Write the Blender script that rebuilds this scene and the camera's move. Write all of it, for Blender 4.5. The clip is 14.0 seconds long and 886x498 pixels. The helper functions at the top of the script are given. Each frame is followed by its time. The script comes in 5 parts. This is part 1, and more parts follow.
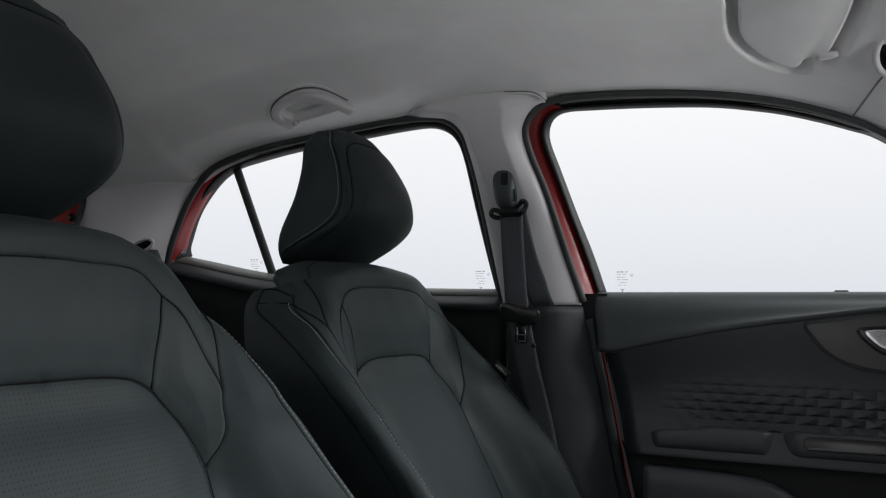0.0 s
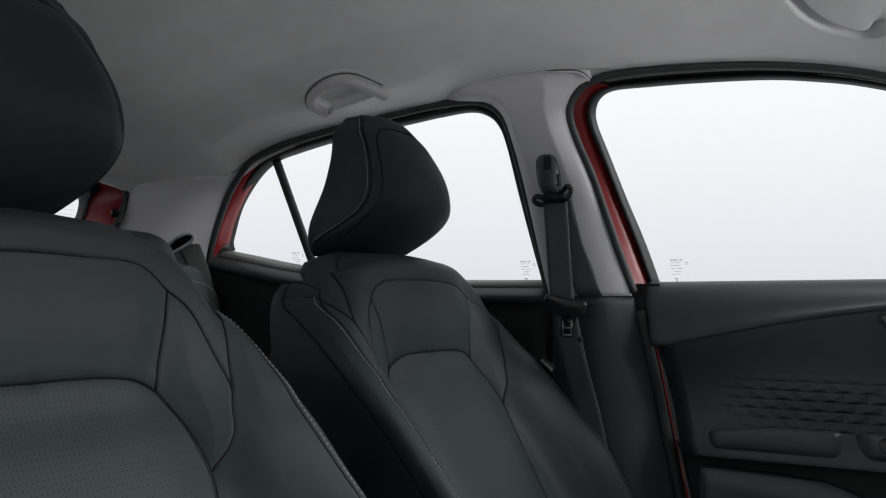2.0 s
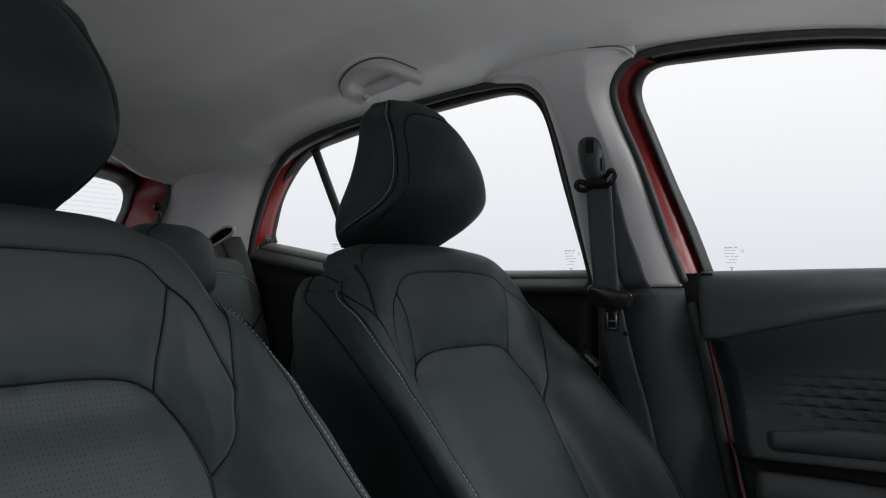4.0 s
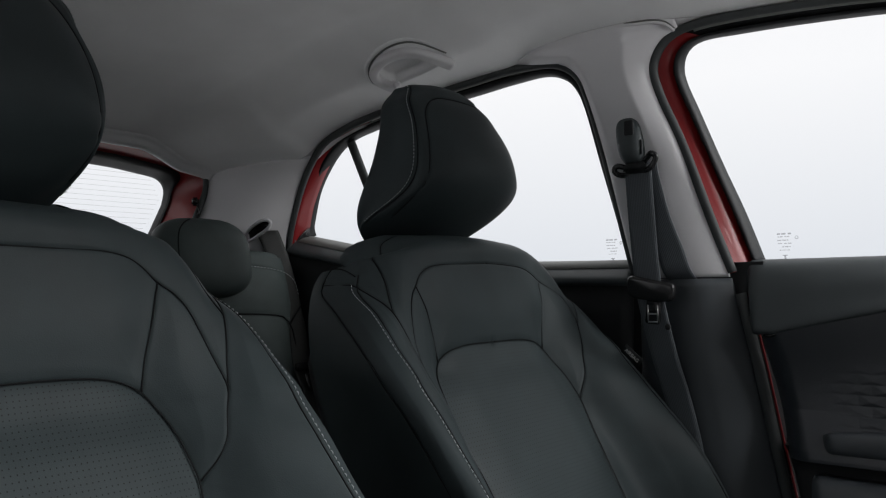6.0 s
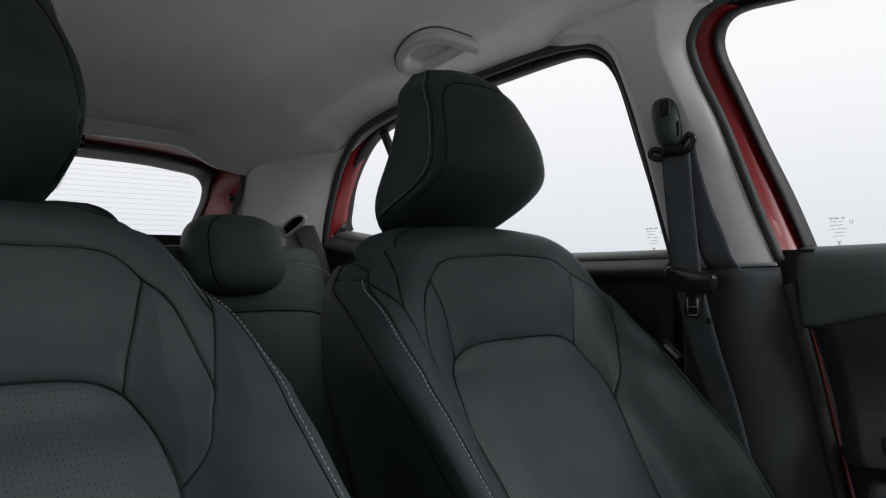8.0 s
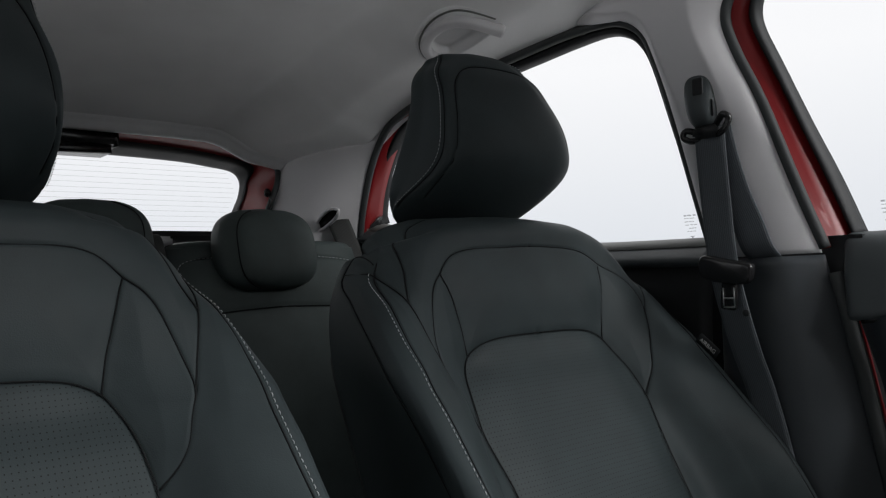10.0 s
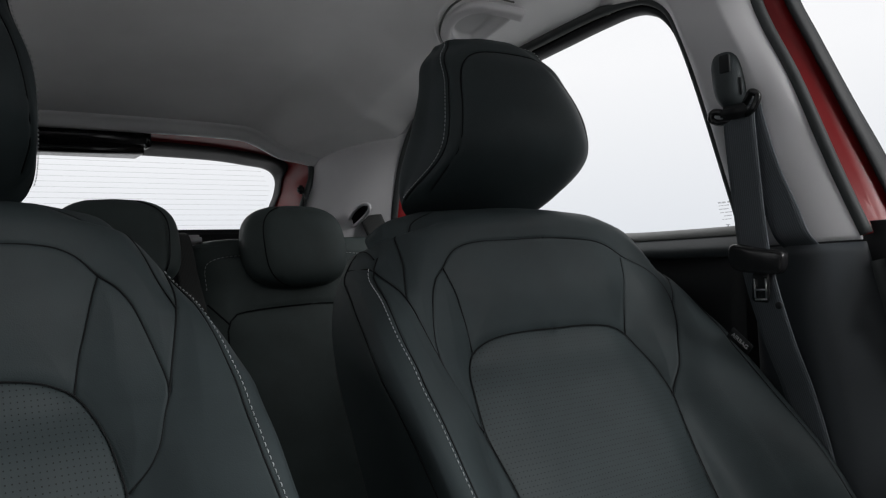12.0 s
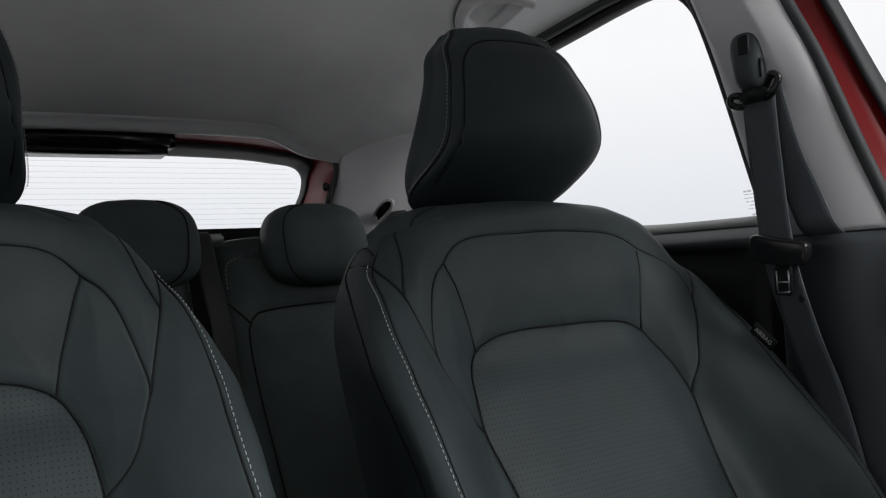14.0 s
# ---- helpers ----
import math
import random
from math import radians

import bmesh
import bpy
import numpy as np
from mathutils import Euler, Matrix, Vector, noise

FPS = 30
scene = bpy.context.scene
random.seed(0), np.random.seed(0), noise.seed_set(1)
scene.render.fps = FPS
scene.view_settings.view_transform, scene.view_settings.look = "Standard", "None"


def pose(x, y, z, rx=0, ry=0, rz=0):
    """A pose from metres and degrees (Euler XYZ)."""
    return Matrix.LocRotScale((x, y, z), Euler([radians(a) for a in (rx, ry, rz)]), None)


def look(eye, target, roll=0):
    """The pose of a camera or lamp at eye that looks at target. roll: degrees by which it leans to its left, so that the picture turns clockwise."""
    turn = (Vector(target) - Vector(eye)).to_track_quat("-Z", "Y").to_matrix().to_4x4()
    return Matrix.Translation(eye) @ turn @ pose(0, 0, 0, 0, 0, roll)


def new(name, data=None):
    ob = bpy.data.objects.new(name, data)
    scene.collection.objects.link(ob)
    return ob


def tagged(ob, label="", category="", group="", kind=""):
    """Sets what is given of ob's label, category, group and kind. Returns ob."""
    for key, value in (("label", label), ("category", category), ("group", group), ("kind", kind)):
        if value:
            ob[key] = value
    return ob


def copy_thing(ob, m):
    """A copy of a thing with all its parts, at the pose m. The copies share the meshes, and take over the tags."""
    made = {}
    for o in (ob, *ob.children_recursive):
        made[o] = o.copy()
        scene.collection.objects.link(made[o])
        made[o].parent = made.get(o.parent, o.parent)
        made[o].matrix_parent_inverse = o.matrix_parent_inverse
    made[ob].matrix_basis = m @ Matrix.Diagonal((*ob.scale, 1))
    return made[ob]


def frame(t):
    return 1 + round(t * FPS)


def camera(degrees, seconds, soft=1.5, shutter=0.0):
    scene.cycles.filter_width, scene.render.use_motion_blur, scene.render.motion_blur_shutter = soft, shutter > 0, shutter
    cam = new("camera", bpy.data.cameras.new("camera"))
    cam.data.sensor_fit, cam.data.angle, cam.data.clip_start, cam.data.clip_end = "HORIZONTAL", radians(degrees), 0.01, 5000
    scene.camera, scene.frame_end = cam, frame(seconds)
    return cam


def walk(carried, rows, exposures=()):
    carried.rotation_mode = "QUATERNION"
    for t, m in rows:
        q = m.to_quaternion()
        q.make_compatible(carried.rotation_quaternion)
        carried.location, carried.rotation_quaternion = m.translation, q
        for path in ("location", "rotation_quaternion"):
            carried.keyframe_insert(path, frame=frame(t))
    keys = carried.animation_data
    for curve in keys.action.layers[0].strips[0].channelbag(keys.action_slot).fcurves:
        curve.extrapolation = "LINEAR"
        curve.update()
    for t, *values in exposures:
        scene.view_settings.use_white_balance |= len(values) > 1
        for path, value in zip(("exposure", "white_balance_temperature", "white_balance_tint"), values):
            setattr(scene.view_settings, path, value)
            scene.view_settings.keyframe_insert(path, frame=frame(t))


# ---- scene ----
cam = camera(58.0, 14.0, soft=1.2)
PATH = [
    (0, (-0.912, -0.68, 0.807), (0.898, 0.157, 0.967), 0.6),
    (0.5, (-0.889, -0.683, 0.808), (0.904, 0.19, 0.963), 0.5),
    (1, (-0.866, -0.687, 0.809), (0.908, 0.225, 0.958), 0.3),
    (1.5, (-0.844, -0.691, 0.811), (0.911, 0.259, 0.952), 0.3),
    (2, (-0.82, -0.694, 0.809), (0.914, 0.292, 0.948), 0.1),
    (2.5, (-0.797, -0.698, 0.81), (0.916, 0.325, 0.944), 0.0),
    (3, (-0.775, -0.703, 0.812), (0.916, 0.358, 0.938), -0.1),
    (5.5, (-0.662, -0.726, 0.816), (0.905, 0.513, 0.914), -0.6),
    (6, (-0.639, -0.731, 0.816), (0.901, 0.542, 0.91), -0.8),
    (6.5, (-0.616, -0.735, 0.815), (0.895, 0.571, 0.907), -1.0),
    (7, (-0.593, -0.74, 0.813), (0.89, 0.599, 0.903), -1.1),
    (7.5, (-0.57, -0.744, 0.813), (0.884, 0.627, 0.9), -1.3),
    (8, (-0.547, -0.749, 0.814), (0.876, 0.654, 0.897), -1.5),
    (10.5, (-0.432, -0.774, 0.812), (0.826, 0.779, 0.88), -2.4),
    (11, (-0.408, -0.779, 0.811), (0.815, 0.802, 0.878), -2.6),
    (11.5, (-0.384, -0.784, 0.809), (0.803, 0.825, 0.875), -2.8),
    (12, (-0.361, -0.789, 0.807), (0.789, 0.846, 0.874), -3.0),
    (12.5, (-0.338, -0.793, 0.806), (0.776, 0.866, 0.872), -3.2),
    (13, (-0.318, -0.797, 0.805), (0.764, 0.884, 0.871), -3.4),
    (13.5, (-0.302, -0.8, 0.804), (0.753, 0.898, 0.869), -3.6),
    (14, (-0.292, -0.801, 0.803), (0.745, 0.907, 0.868), -3.7),
]
walk(cam, [(t, look(eye, aim, roll)) for t, eye, aim, roll in PATH])

# ---- light: a white studio round the car ----
world = bpy.data.worlds.new("studio")
scene.world = world
world.use_nodes = True
bg = world.node_tree.nodes["Background"]
bg.inputs[1].default_value = 1.25
# the white surround is a little dimmer towards its foot
way = world.node_tree.nodes.new("ShaderNodeTexCoord")
part_z = world.node_tree.nodes.new("ShaderNodeSeparateXYZ")
ramp = world.node_tree.nodes.new("ShaderNodeValToRGB")
ramp.color_ramp.elements[0].position, ramp.color_ramp.elements[0].color = 0.0, (0.76, 0.79, 0.84, 1)
ramp.color_ramp.elements[1].position, ramp.color_ramp.elements[1].color = 0.24, (0.985, 0.985, 1.0, 1)
world.node_tree.links.new(way.outputs["Generated"], part_z.inputs[0])
world.node_tree.links.new(part_z.outputs[2], ramp.inputs[0])
world.node_tree.links.new(ramp.outputs[0], bg.inputs[0])


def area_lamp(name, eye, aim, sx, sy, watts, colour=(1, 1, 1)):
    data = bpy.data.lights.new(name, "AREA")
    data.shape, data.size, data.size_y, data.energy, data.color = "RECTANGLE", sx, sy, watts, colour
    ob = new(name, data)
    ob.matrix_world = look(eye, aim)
    return tagged(ob, "unseen fill lamp added before the windscreen", "lamp")


# unseen lamps added to brighten the seats and the headliner
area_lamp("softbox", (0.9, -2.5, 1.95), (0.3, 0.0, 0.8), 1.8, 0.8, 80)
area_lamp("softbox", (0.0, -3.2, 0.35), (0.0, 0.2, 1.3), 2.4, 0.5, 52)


# ---- materials ----
def nodes_of(name):
    m = bpy.data.materials.new(name)
    m.use_nodes = True
    return m, m.node_tree.nodes, m.node_tree.links, m.node_tree.nodes["Principled BSDF"]


def surface(name, colour, rough=0.5, spec=0.5, metal=0.0, coat=0.0, grain=0.0, grain_size=900.0, fleck=0.1, patch=0.12, patch_size=9.0,
            sheen=0.0, rough_var=0.08):
    """A node material: base colour varied at two scales, bump from fine grain."""
    m, nt, ln, bsdf = nodes_of(name)
    tex = nt.new("ShaderNodeTexCoord")
    fine = nt.new("ShaderNodeTexNoise")
    fine.inputs["Scale"].default_value, fine.inputs["Detail"].default_value = grain_size, 2
    wide = nt.new("ShaderNodeTexNoise")
    wide.inputs["Scale"].default_value, wide.inputs["Detail"].default_value = patch_size, 3
    for n in (fine, wide):
        ln.new(tex.outputs["Object"], n.inputs["Vector"])
    a = nt.new("ShaderNodeMapRange")
    a.inputs["To Min"].default_value, a.inputs["To Max"].default_value = 1 - fleck, 1 + fleck
    ln.new(fine.outputs["Fac"], a.inputs["Value"])
    b = nt.new("ShaderNodeMapRange")
    b.inputs["From Min"].default_value, b.inputs["From Max"].default_value = 0.3, 0.7
    b.inputs["To Min"].default_value, b.inputs["To Max"].default_value = 1 - patch, 1 + patch
    ln.new(wide.outputs["Fac"], b.inputs["Value"])
    mul = nt.new("ShaderNodeMath")
    mul.operation = "MULTIPLY"
    ln.new(a.outputs[0], mul.inputs[0])
    ln.new(b.outputs[0], mul.inputs[1])
    tint = nt.new("ShaderNodeVectorMath")
    tint.operation = "SCALE"
    tint.inputs[0].default_value = colour
    ln.new(mul.outputs[0], tint.inputs["Scale"])
    ln.new(tint.outputs[0], bsdf.inputs["Base Color"])
    r = nt.new("ShaderNodeMapRange")
    r.inputs["To Min"].default_value, r.inputs["To Max"].default_value = max(0.02, rough - rough_var), rough + rough_var
    ln.new(wide.outputs["Fac"], r.inputs["Value"])
    ln.new(r.outputs[0], bsdf.inputs["Roughness"])
    bsdf.inputs["Specular IOR Level"].default_value = spec
    bsdf.inputs["Metallic"].default_value = metal
    bsdf.inputs["Coat Weight"].default_value = coat
    bsdf.inputs["Coat Roughness"].default_value = 0.06
    bsdf.inputs["Sheen Weight"].default_value = sheen
    if grain:
        bump = nt.new("ShaderNodeBump")
        bump.inputs["Strength"].default_value, bump.inputs["Distance"].default_value = grain, 0.001
        ln.new(fine.outputs["Fac"], bump.inputs["Height"])
        ln.new(bump.outputs[0], bsdf.inputs["Normal"])
    return m


def leather(name, colour, pits):
    """Grained leather on UVs in metres; pits: rows of small punched holes."""
    m, nt, ln, bsdf = nodes_of(name)
    tex = nt.new("ShaderNodeTexCoord")
    cells = nt.new("ShaderNodeTexVoronoi")
    cells.inputs["Scale"].default_value = 750
    wide = nt.new("ShaderNodeTexNoise")
    wide.inputs["Scale"].default_value, wide.inputs["Detail"].default_value = 14, 4
    ln.new(tex.outputs["Object"], cells.inputs["Vector"])
    ln.new(tex.outputs["Object"], wide.inputs["Vector"])
    mr = nt.new("ShaderNodeMapRange")
    mr.inputs["From Min"].default_value, mr.inputs["From Max"].default_value = 0.3, 0.7
    mr.inputs["To Min"].default_value, mr.inputs["To Max"].default_value = 0.86, 1.12
    ln.new(wide.outputs["Fac"], mr.inputs["Value"])
    tint = nt.new("ShaderNodeVectorMath")
    tint.operation = "SCALE"
    tint.inputs[0].default_value = colour
    ln.new(mr.outputs[0], tint.inputs["Scale"])
    rr = nt.new("ShaderNodeMapRange")
    rr.inputs["To Min"].default_value, rr.inputs["To Max"].default_value = 0.50, 0.64
    ln.new(wide.outputs["Fac"], rr.inputs["Value"])
    ln.new(rr.outputs[0], bsdf.inputs["Roughness"])
    bsdf.inputs["Specular IOR Level"].default_value = 0.25
    bump = nt.new("ShaderNodeBump")
    bump.inputs["Strength"].default_value, bump.inputs["Distance"].default_value = 0.16, 0.0006
    ln.new(cells.outputs["Distance"], bump.inputs["Height"])
    ln.new(bump.outputs[0], bsdf.inputs["Normal"])
    if not pits:
        ln.new(tint.outputs[0], bsdf.inputs["Base Color"])
        return m
    sep = nt.new("ShaderNodeSeparateXYZ")
    ln.new(tex.outputs["UV"], sep.inputs[0])

    def calc(op, a, b=None):
        n = nt.new("ShaderNodeMath")
        n.operation = op
        for k, v in enumerate((a, b)):
            if v is None:
                continue
            if isinstance(v, (int, float)):
                n.inputs[k].default_value = v
            else:
                ln.new(v, n.inputs[k])
        return n.outputs[0]

    u = calc("SUBTRACT", calc("FRACT", calc("DIVIDE", sep.outputs[0], 0.0052)), 0.5)
    v = calc("SUBTRACT", calc("FRACT", calc("DIVIDE", sep.outputs[1], 0.0052)), 0.5)
    both = calc("LESS_THAN", calc("ADD", calc("MULTIPLY", u, u), calc("MULTIPLY", v, v)), 0.0155)
    mix = nt.new("ShaderNodeMix")
    mix.data_type = "RGBA"
    ln.new(both, mix.inputs["Factor"])
    ln.new(tint.outputs[0], mix.inputs["A"])
    mix.inputs["B"].default_value = (0.008, 0.009, 0.009, 1)
    ln.new(mix.outputs["Result"], bsdf.inputs["Base Color"])
    return m


def window_glass(name, tint):
    """Thin tinted car glass: clear, with a sheen that grows at flat angles."""
    m, nt, ln, bsdf = nodes_of(name)
    clear = nt.new("ShaderNodeBsdfTransparent")
    clear.inputs[0].default_value = (tint, tint * 1.005, tint * 1.01, 1)
    gloss = nt.new("ShaderNodeBsdfGlossy")
    gloss.inputs["Roughness"].default_value = 0.02
    face = nt.new("ShaderNodeLayerWeight")
    power = nt.new("ShaderNodeMath")
    power.operation = "POWER"
    power.inputs[1].default_value = 4.5
    ln.new(face.outputs["Facing"], power.inputs[0])
    amount = nt.new("ShaderNodeMapRange")
    amount.inputs["To Min"].default_value, amount.inputs["To Max"].default_value = 0.003, 0.7
    ln.new(power.outputs[0], amount.inputs["Value"])
    mix = nt.new("ShaderNodeMixShader")
    ln.new(amount.outputs[0], mix.inputs[0])
    ln.new(clear.outputs[0], mix.inputs[1])
    ln.new(gloss.outputs[0], mix.inputs[2])
    ln.new(mix.outputs[0], nt["Material Output"].inputs["Surface"])
    return m


def faint_print(name, colour, cover):
    """Thin print on glass that lets part of the light through."""
    m, nt, ln, bsdf = nodes_of(name)
    bsdf.inputs["Base Color"].default_value = (*colour, 1)
    bsdf.inputs["Roughness"].default_value = 0.7
    clear = nt.new("ShaderNodeBsdfTransparent")
    mix = nt.new("ShaderNodeMixShader")
    mix.inputs[0].default_value = cover
    ln.new(clear.outputs[0], mix.inputs[1])
    ln.new(bsdf.outputs[0], mix.inputs[2])
    ln.new(mix.outputs[0], nt["Material Output"].inputs["Surface"])
    return m


def webbing(name, colour):
    """Woven belt: fine ribs along the belt and cross weave, on UVs in metres."""
    m, nt, ln, bsdf = nodes_of(name)
    tex = nt.new("ShaderNodeTexCoord")
    wave = nt.new("ShaderNodeTexWave")
    wave.bands_direction = "X"
    wave.inputs["Scale"].default_value = 105
    weave = nt.new("ShaderNodeTexNoise")
    weave.inputs["Scale"].default_value = 1500
    ln.new(tex.outputs["UV"], wave.inputs["Vector"])
    ln.new(tex.outputs["UV"], weave.inputs["Vector"])
    mixh = nt.new("ShaderNodeMath")
    mixh.operation = "ADD"
    ln.new(wave.outputs["Fac"], mixh.inputs[0])
    ln.new(weave.outputs["Fac"], mixh.inputs[1])
    mr = nt.new("ShaderNodeMapRange")
    mr.inputs["From Max"].default_value = 2
    mr.inputs["To Min"].default_value, mr.inputs["To Max"].default_value = 0.55, 1.40
    ln.new(mixh.outputs[0], mr.inputs["Value"])
    tint = nt.new("ShaderNodeVectorMath")
    tint.operation = "SCALE"
    tint.inputs[0].default_value = colour
    ln.new(mr.outputs[0], tint.inputs["Scale"])
    ln.new(tint.outputs[0], bsdf.inputs["Base Color"])
    bump = nt.new("ShaderNodeBump")
    bump.inputs["Strength"].default_value, bump.inputs["Distance"].default_value = 0.5, 0.0006
    ln.new(mixh.outputs[0], bump.inputs["Height"])
    ln.new(bump.outputs[0], bsdf.inputs["Normal"])
    bsdf.inputs["Roughness"].default_value = 0.65
    return m


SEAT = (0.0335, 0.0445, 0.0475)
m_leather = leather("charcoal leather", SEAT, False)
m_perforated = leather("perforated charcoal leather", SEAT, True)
# front leather painted twice as pale, for light the rear seats lack
m_rear_leather_lit = leather("rear charcoal leather, brightened", (0.066, 0.084, 0.083), False)
m_headliner = surface("headliner cloth", (0.79, 0.79, 0.795), 0.95, 0.1, grain=0.35, grain_size=1400, fleck=0.12, patch=0.04, sheen=0.1, rough_var=0.02)
m_trim = surface("light grey trim plastic", (0.66, 0.65, 0.665), 0.6, 0.35, grain=0.2, grain_size=1600, fleck=0.04, patch=0.03)
m_black = surface("black trim plastic", (0.014, 0.0155, 0.017), 0.5, 0.3, grain=0.3, grain_size=1300, fleck=0.15, patch=0.1)
m_door = surface("grained door plastic", (0.050, 0.060, 0.064), 0.48, 0.4, grain=0.4, grain_size=1000, fleck=0.15, patch=0.1)
m_pillar = surface("satin black pillar plastic", (0.052, 0.059, 0.066), 0.38, 0.5, grain=0.25, grain_size=1300, fleck=0.1, patch=0.08)
m_soft = surface("soft dark door insert", (0.021, 0.025, 0.031), 0.34, 0.6, grain=0.3, grain_size=1100, fleck=0.1, patch=0.1)
m_gloss = surface("smooth black plastic", (0.012, 0.012, 0.013), 0.22, 0.5, fleck=0.05, patch=0.1)
m_bezel = surface("satin dark bezel", (0.075, 0.074, 0.072), 0.38, 0.5, metal=0.3, fleck=0.05, patch=0.06)
m_chrome = surface("satin chrome", (0.72, 0.72, 0.73), 0.18, 0.5, metal=1.0, fleck=0.02, patch=0.04)
m_red = surface("red car paint", (0.23, 0.007, 0.009), 0.38, 0.4, coat=0.15, fleck=0.12, grain_size=2500, patch=0.12, patch_size=5)
m_rubber = surface("black rubber seal", (0.045, 0.050, 0.051), 0.6, 0.35, grain=0.2, grain_size=1500, fleck=0.1, patch=0.12, patch_size=30)
m_belt = webbing("charcoal webbing", (0.086, 0.098, 0.110))
m_belt_dark = webbing("black webbing", (0.030, 0.032, 0.031))
m_thread = surface("pale grey thread", (0.50, 0.52, 0.53), 0.7, 0.2, fleck=0.1, patch=0.1, patch_size=200)
m_seam = surface("dark seam thread", (0.010, 0.011, 0.012), 0.8, 0.2)
m_stamp = faint_print("grey glass print", (0.16, 0.18, 0.24), 0.28)
m_wire = faint_print("heater wire", (0.30, 0.28, 0.26), 0.13)
m_tagwhite = surface("white label print", (0.65, 0.65, 0.65), 0.7, 0.2)
m_studio = surface("white studio floor paint", (0.74, 0.74, 0.74), 0.5, 0.3, patch=0.03, fleck=0.02, grain_size=40)
m_light_screen_front = surface("pale grey light screen", (0.20, 0.20, 0.20), 0.9, 0.1)
m_light_screen = surface("dark grey light screen", (0.08, 0.08, 0.08), 0.9, 0.1)
# pale for the light on the rear sill; lips and joints share it
m_sill = surface("grey of lit sill, lips and joints", (0.15, 0.155, 0.148), 0.55, 0.35, grain=0.2, grain_size=1200, fleck=0.08, patch=0.06)
m_carpet = surface("dark carpet", (0.03, 0.03, 0.032), 0.95, 0.1, grain=0.6, grain_size=700, fleck=0.3)
m_glass = window_glass("tinted car glass", 0.77)
m_steel = surface("brushed steel", (0.55, 0.55, 0.56), 0.3, 0.5, metal=1.0)


# ---- mesh helpers ----
def pchip(xs, ys):
    """Smooth curve through the values, without overshoot."""
    xs, ys = np.array(xs, float), np.array(ys, float)
    h, d = np.diff(xs), np.diff(ys) / np.diff(xs)
    g = np.zeros_like(ys)
    for i in range(1, len(xs) - 1):
        if d[i - 1] * d[i] > 0:
            w1, w2 = 2 * h[i] + h[i - 1], h[i] + 2 * h[i - 1]
            g[i] = (w1 + w2) / (w1 / d[i - 1] + w2 / d[i])
    g[0], g[-1] = d[0], d[-1]

    def at(x):
        x = np.clip(np.asarray(x, float), xs[0], xs[-1])
        i = np.clip(np.searchsorted(xs, x, side="right") - 1, 0, len(xs) - 2)
        t = (x - xs[i]) / h[i]
        return ((1 + 2 * t) * (1 - t) ** 2 * ys[i] + t * (1 - t) ** 2 * h[i] * g[i]
                + t * t * (3 - 2 * t) * ys[i + 1] + t * t * (t - 1) * h[i] * g[i + 1])
    return at


def spline(xs, ys):
    """Natural cubic spline through the values."""
    xs, ys = np.array(xs, float), np.array(ys, float)
    n, h = len(xs), np.diff(xs)
    A, r = np.eye(n), np.zeros(n)
    for i in range(1, n - 1):
        A[i, i - 1], A[i, i], A[i, i + 1] = h[i - 1], 2 * (h[i - 1] + h[i]), h[i]
        r[i] = 6 * ((ys[i + 1] - ys[i]) / h[i] - (ys[i] - ys[i - 1]) / h[i - 1])
    m = np.linalg.solve(A, r)

    def at(x):
        x = np.clip(np.asarray(x, float), xs[0], xs[-1])
        i = np.clip(np.searchsorted(xs, x, side="right") - 1, 0, n - 2)
        p, q = xs[i + 1] - x, x - xs[i]
        return (m[i] * p ** 3 + m[i + 1] * q ** 3) / (6 * h[i]) + (ys[i] / h[i] - m[i] * h[i] / 6) * p + (ys[i + 1] / h[i] - m[i + 1] * h[i] / 6) * q
    return at


def smooth_line(points, n, closed=False):
    """Catmull-Rom line through points, resampled to n even steps."""
    p = np.array(points, float)
    ext = np.vstack([p[-1], p, p[0], p[1]]) if closed else np.vstack([2 * p[0] - p[1], p, 2 * p[-1] - p[-2]])
    out = []
    for a, b, c, d in zip(ext[:-3], ext[1:-2], ext[2:-1], ext[3:]):
        for t in np.linspace(0, 1, 12, endpoint=False):
            out.append(0.5 * (2 * b + (c - a) * t + (2 * a - 5 * b + 4 * c - d) * t * t + (3 * b - a - 3 * c + d) * t ** 3))
    out.append(ext[-2])
    out = np.array(out)
    s = np.r_[0, np.cumsum(np.linalg.norm(np.diff(out, axis=0), axis=1))]
    u = np.linspace(0, s[-1], n, endpoint=not closed)
    return np.stack([np.interp(u, s, out[:, k]) for k in range(out.shape[1])], 1)


def link(name, verts, faces, mat, parent=None, label="", uv=None, smooth=True):
    me = bpy.data.meshes.new(name)
    me.from_pydata([tuple(map(float, v)) for v in verts], [], [tuple(map(int, f)) for f in faces])
    me.materials.append(mat)
    if smooth:
        me.polygons.foreach_set("use_smooth", [True] * len(me.polygons))
    if uv is not None:
        layer = me.uv_layers.new(name="UVMap")
        idx = np.zeros(len(me.loops), dtype=np.int32)
        me.loops.foreach_get("vertex_index", idx)
        layer.data.foreach_set("uv", np.asarray(uv, np.float32)[idx].ravel())
    me.update()
    ob = new(name, me)
    if parent is not None:
        ob.parent = parent
    if label:
        tagged(ob, label)
    return ob


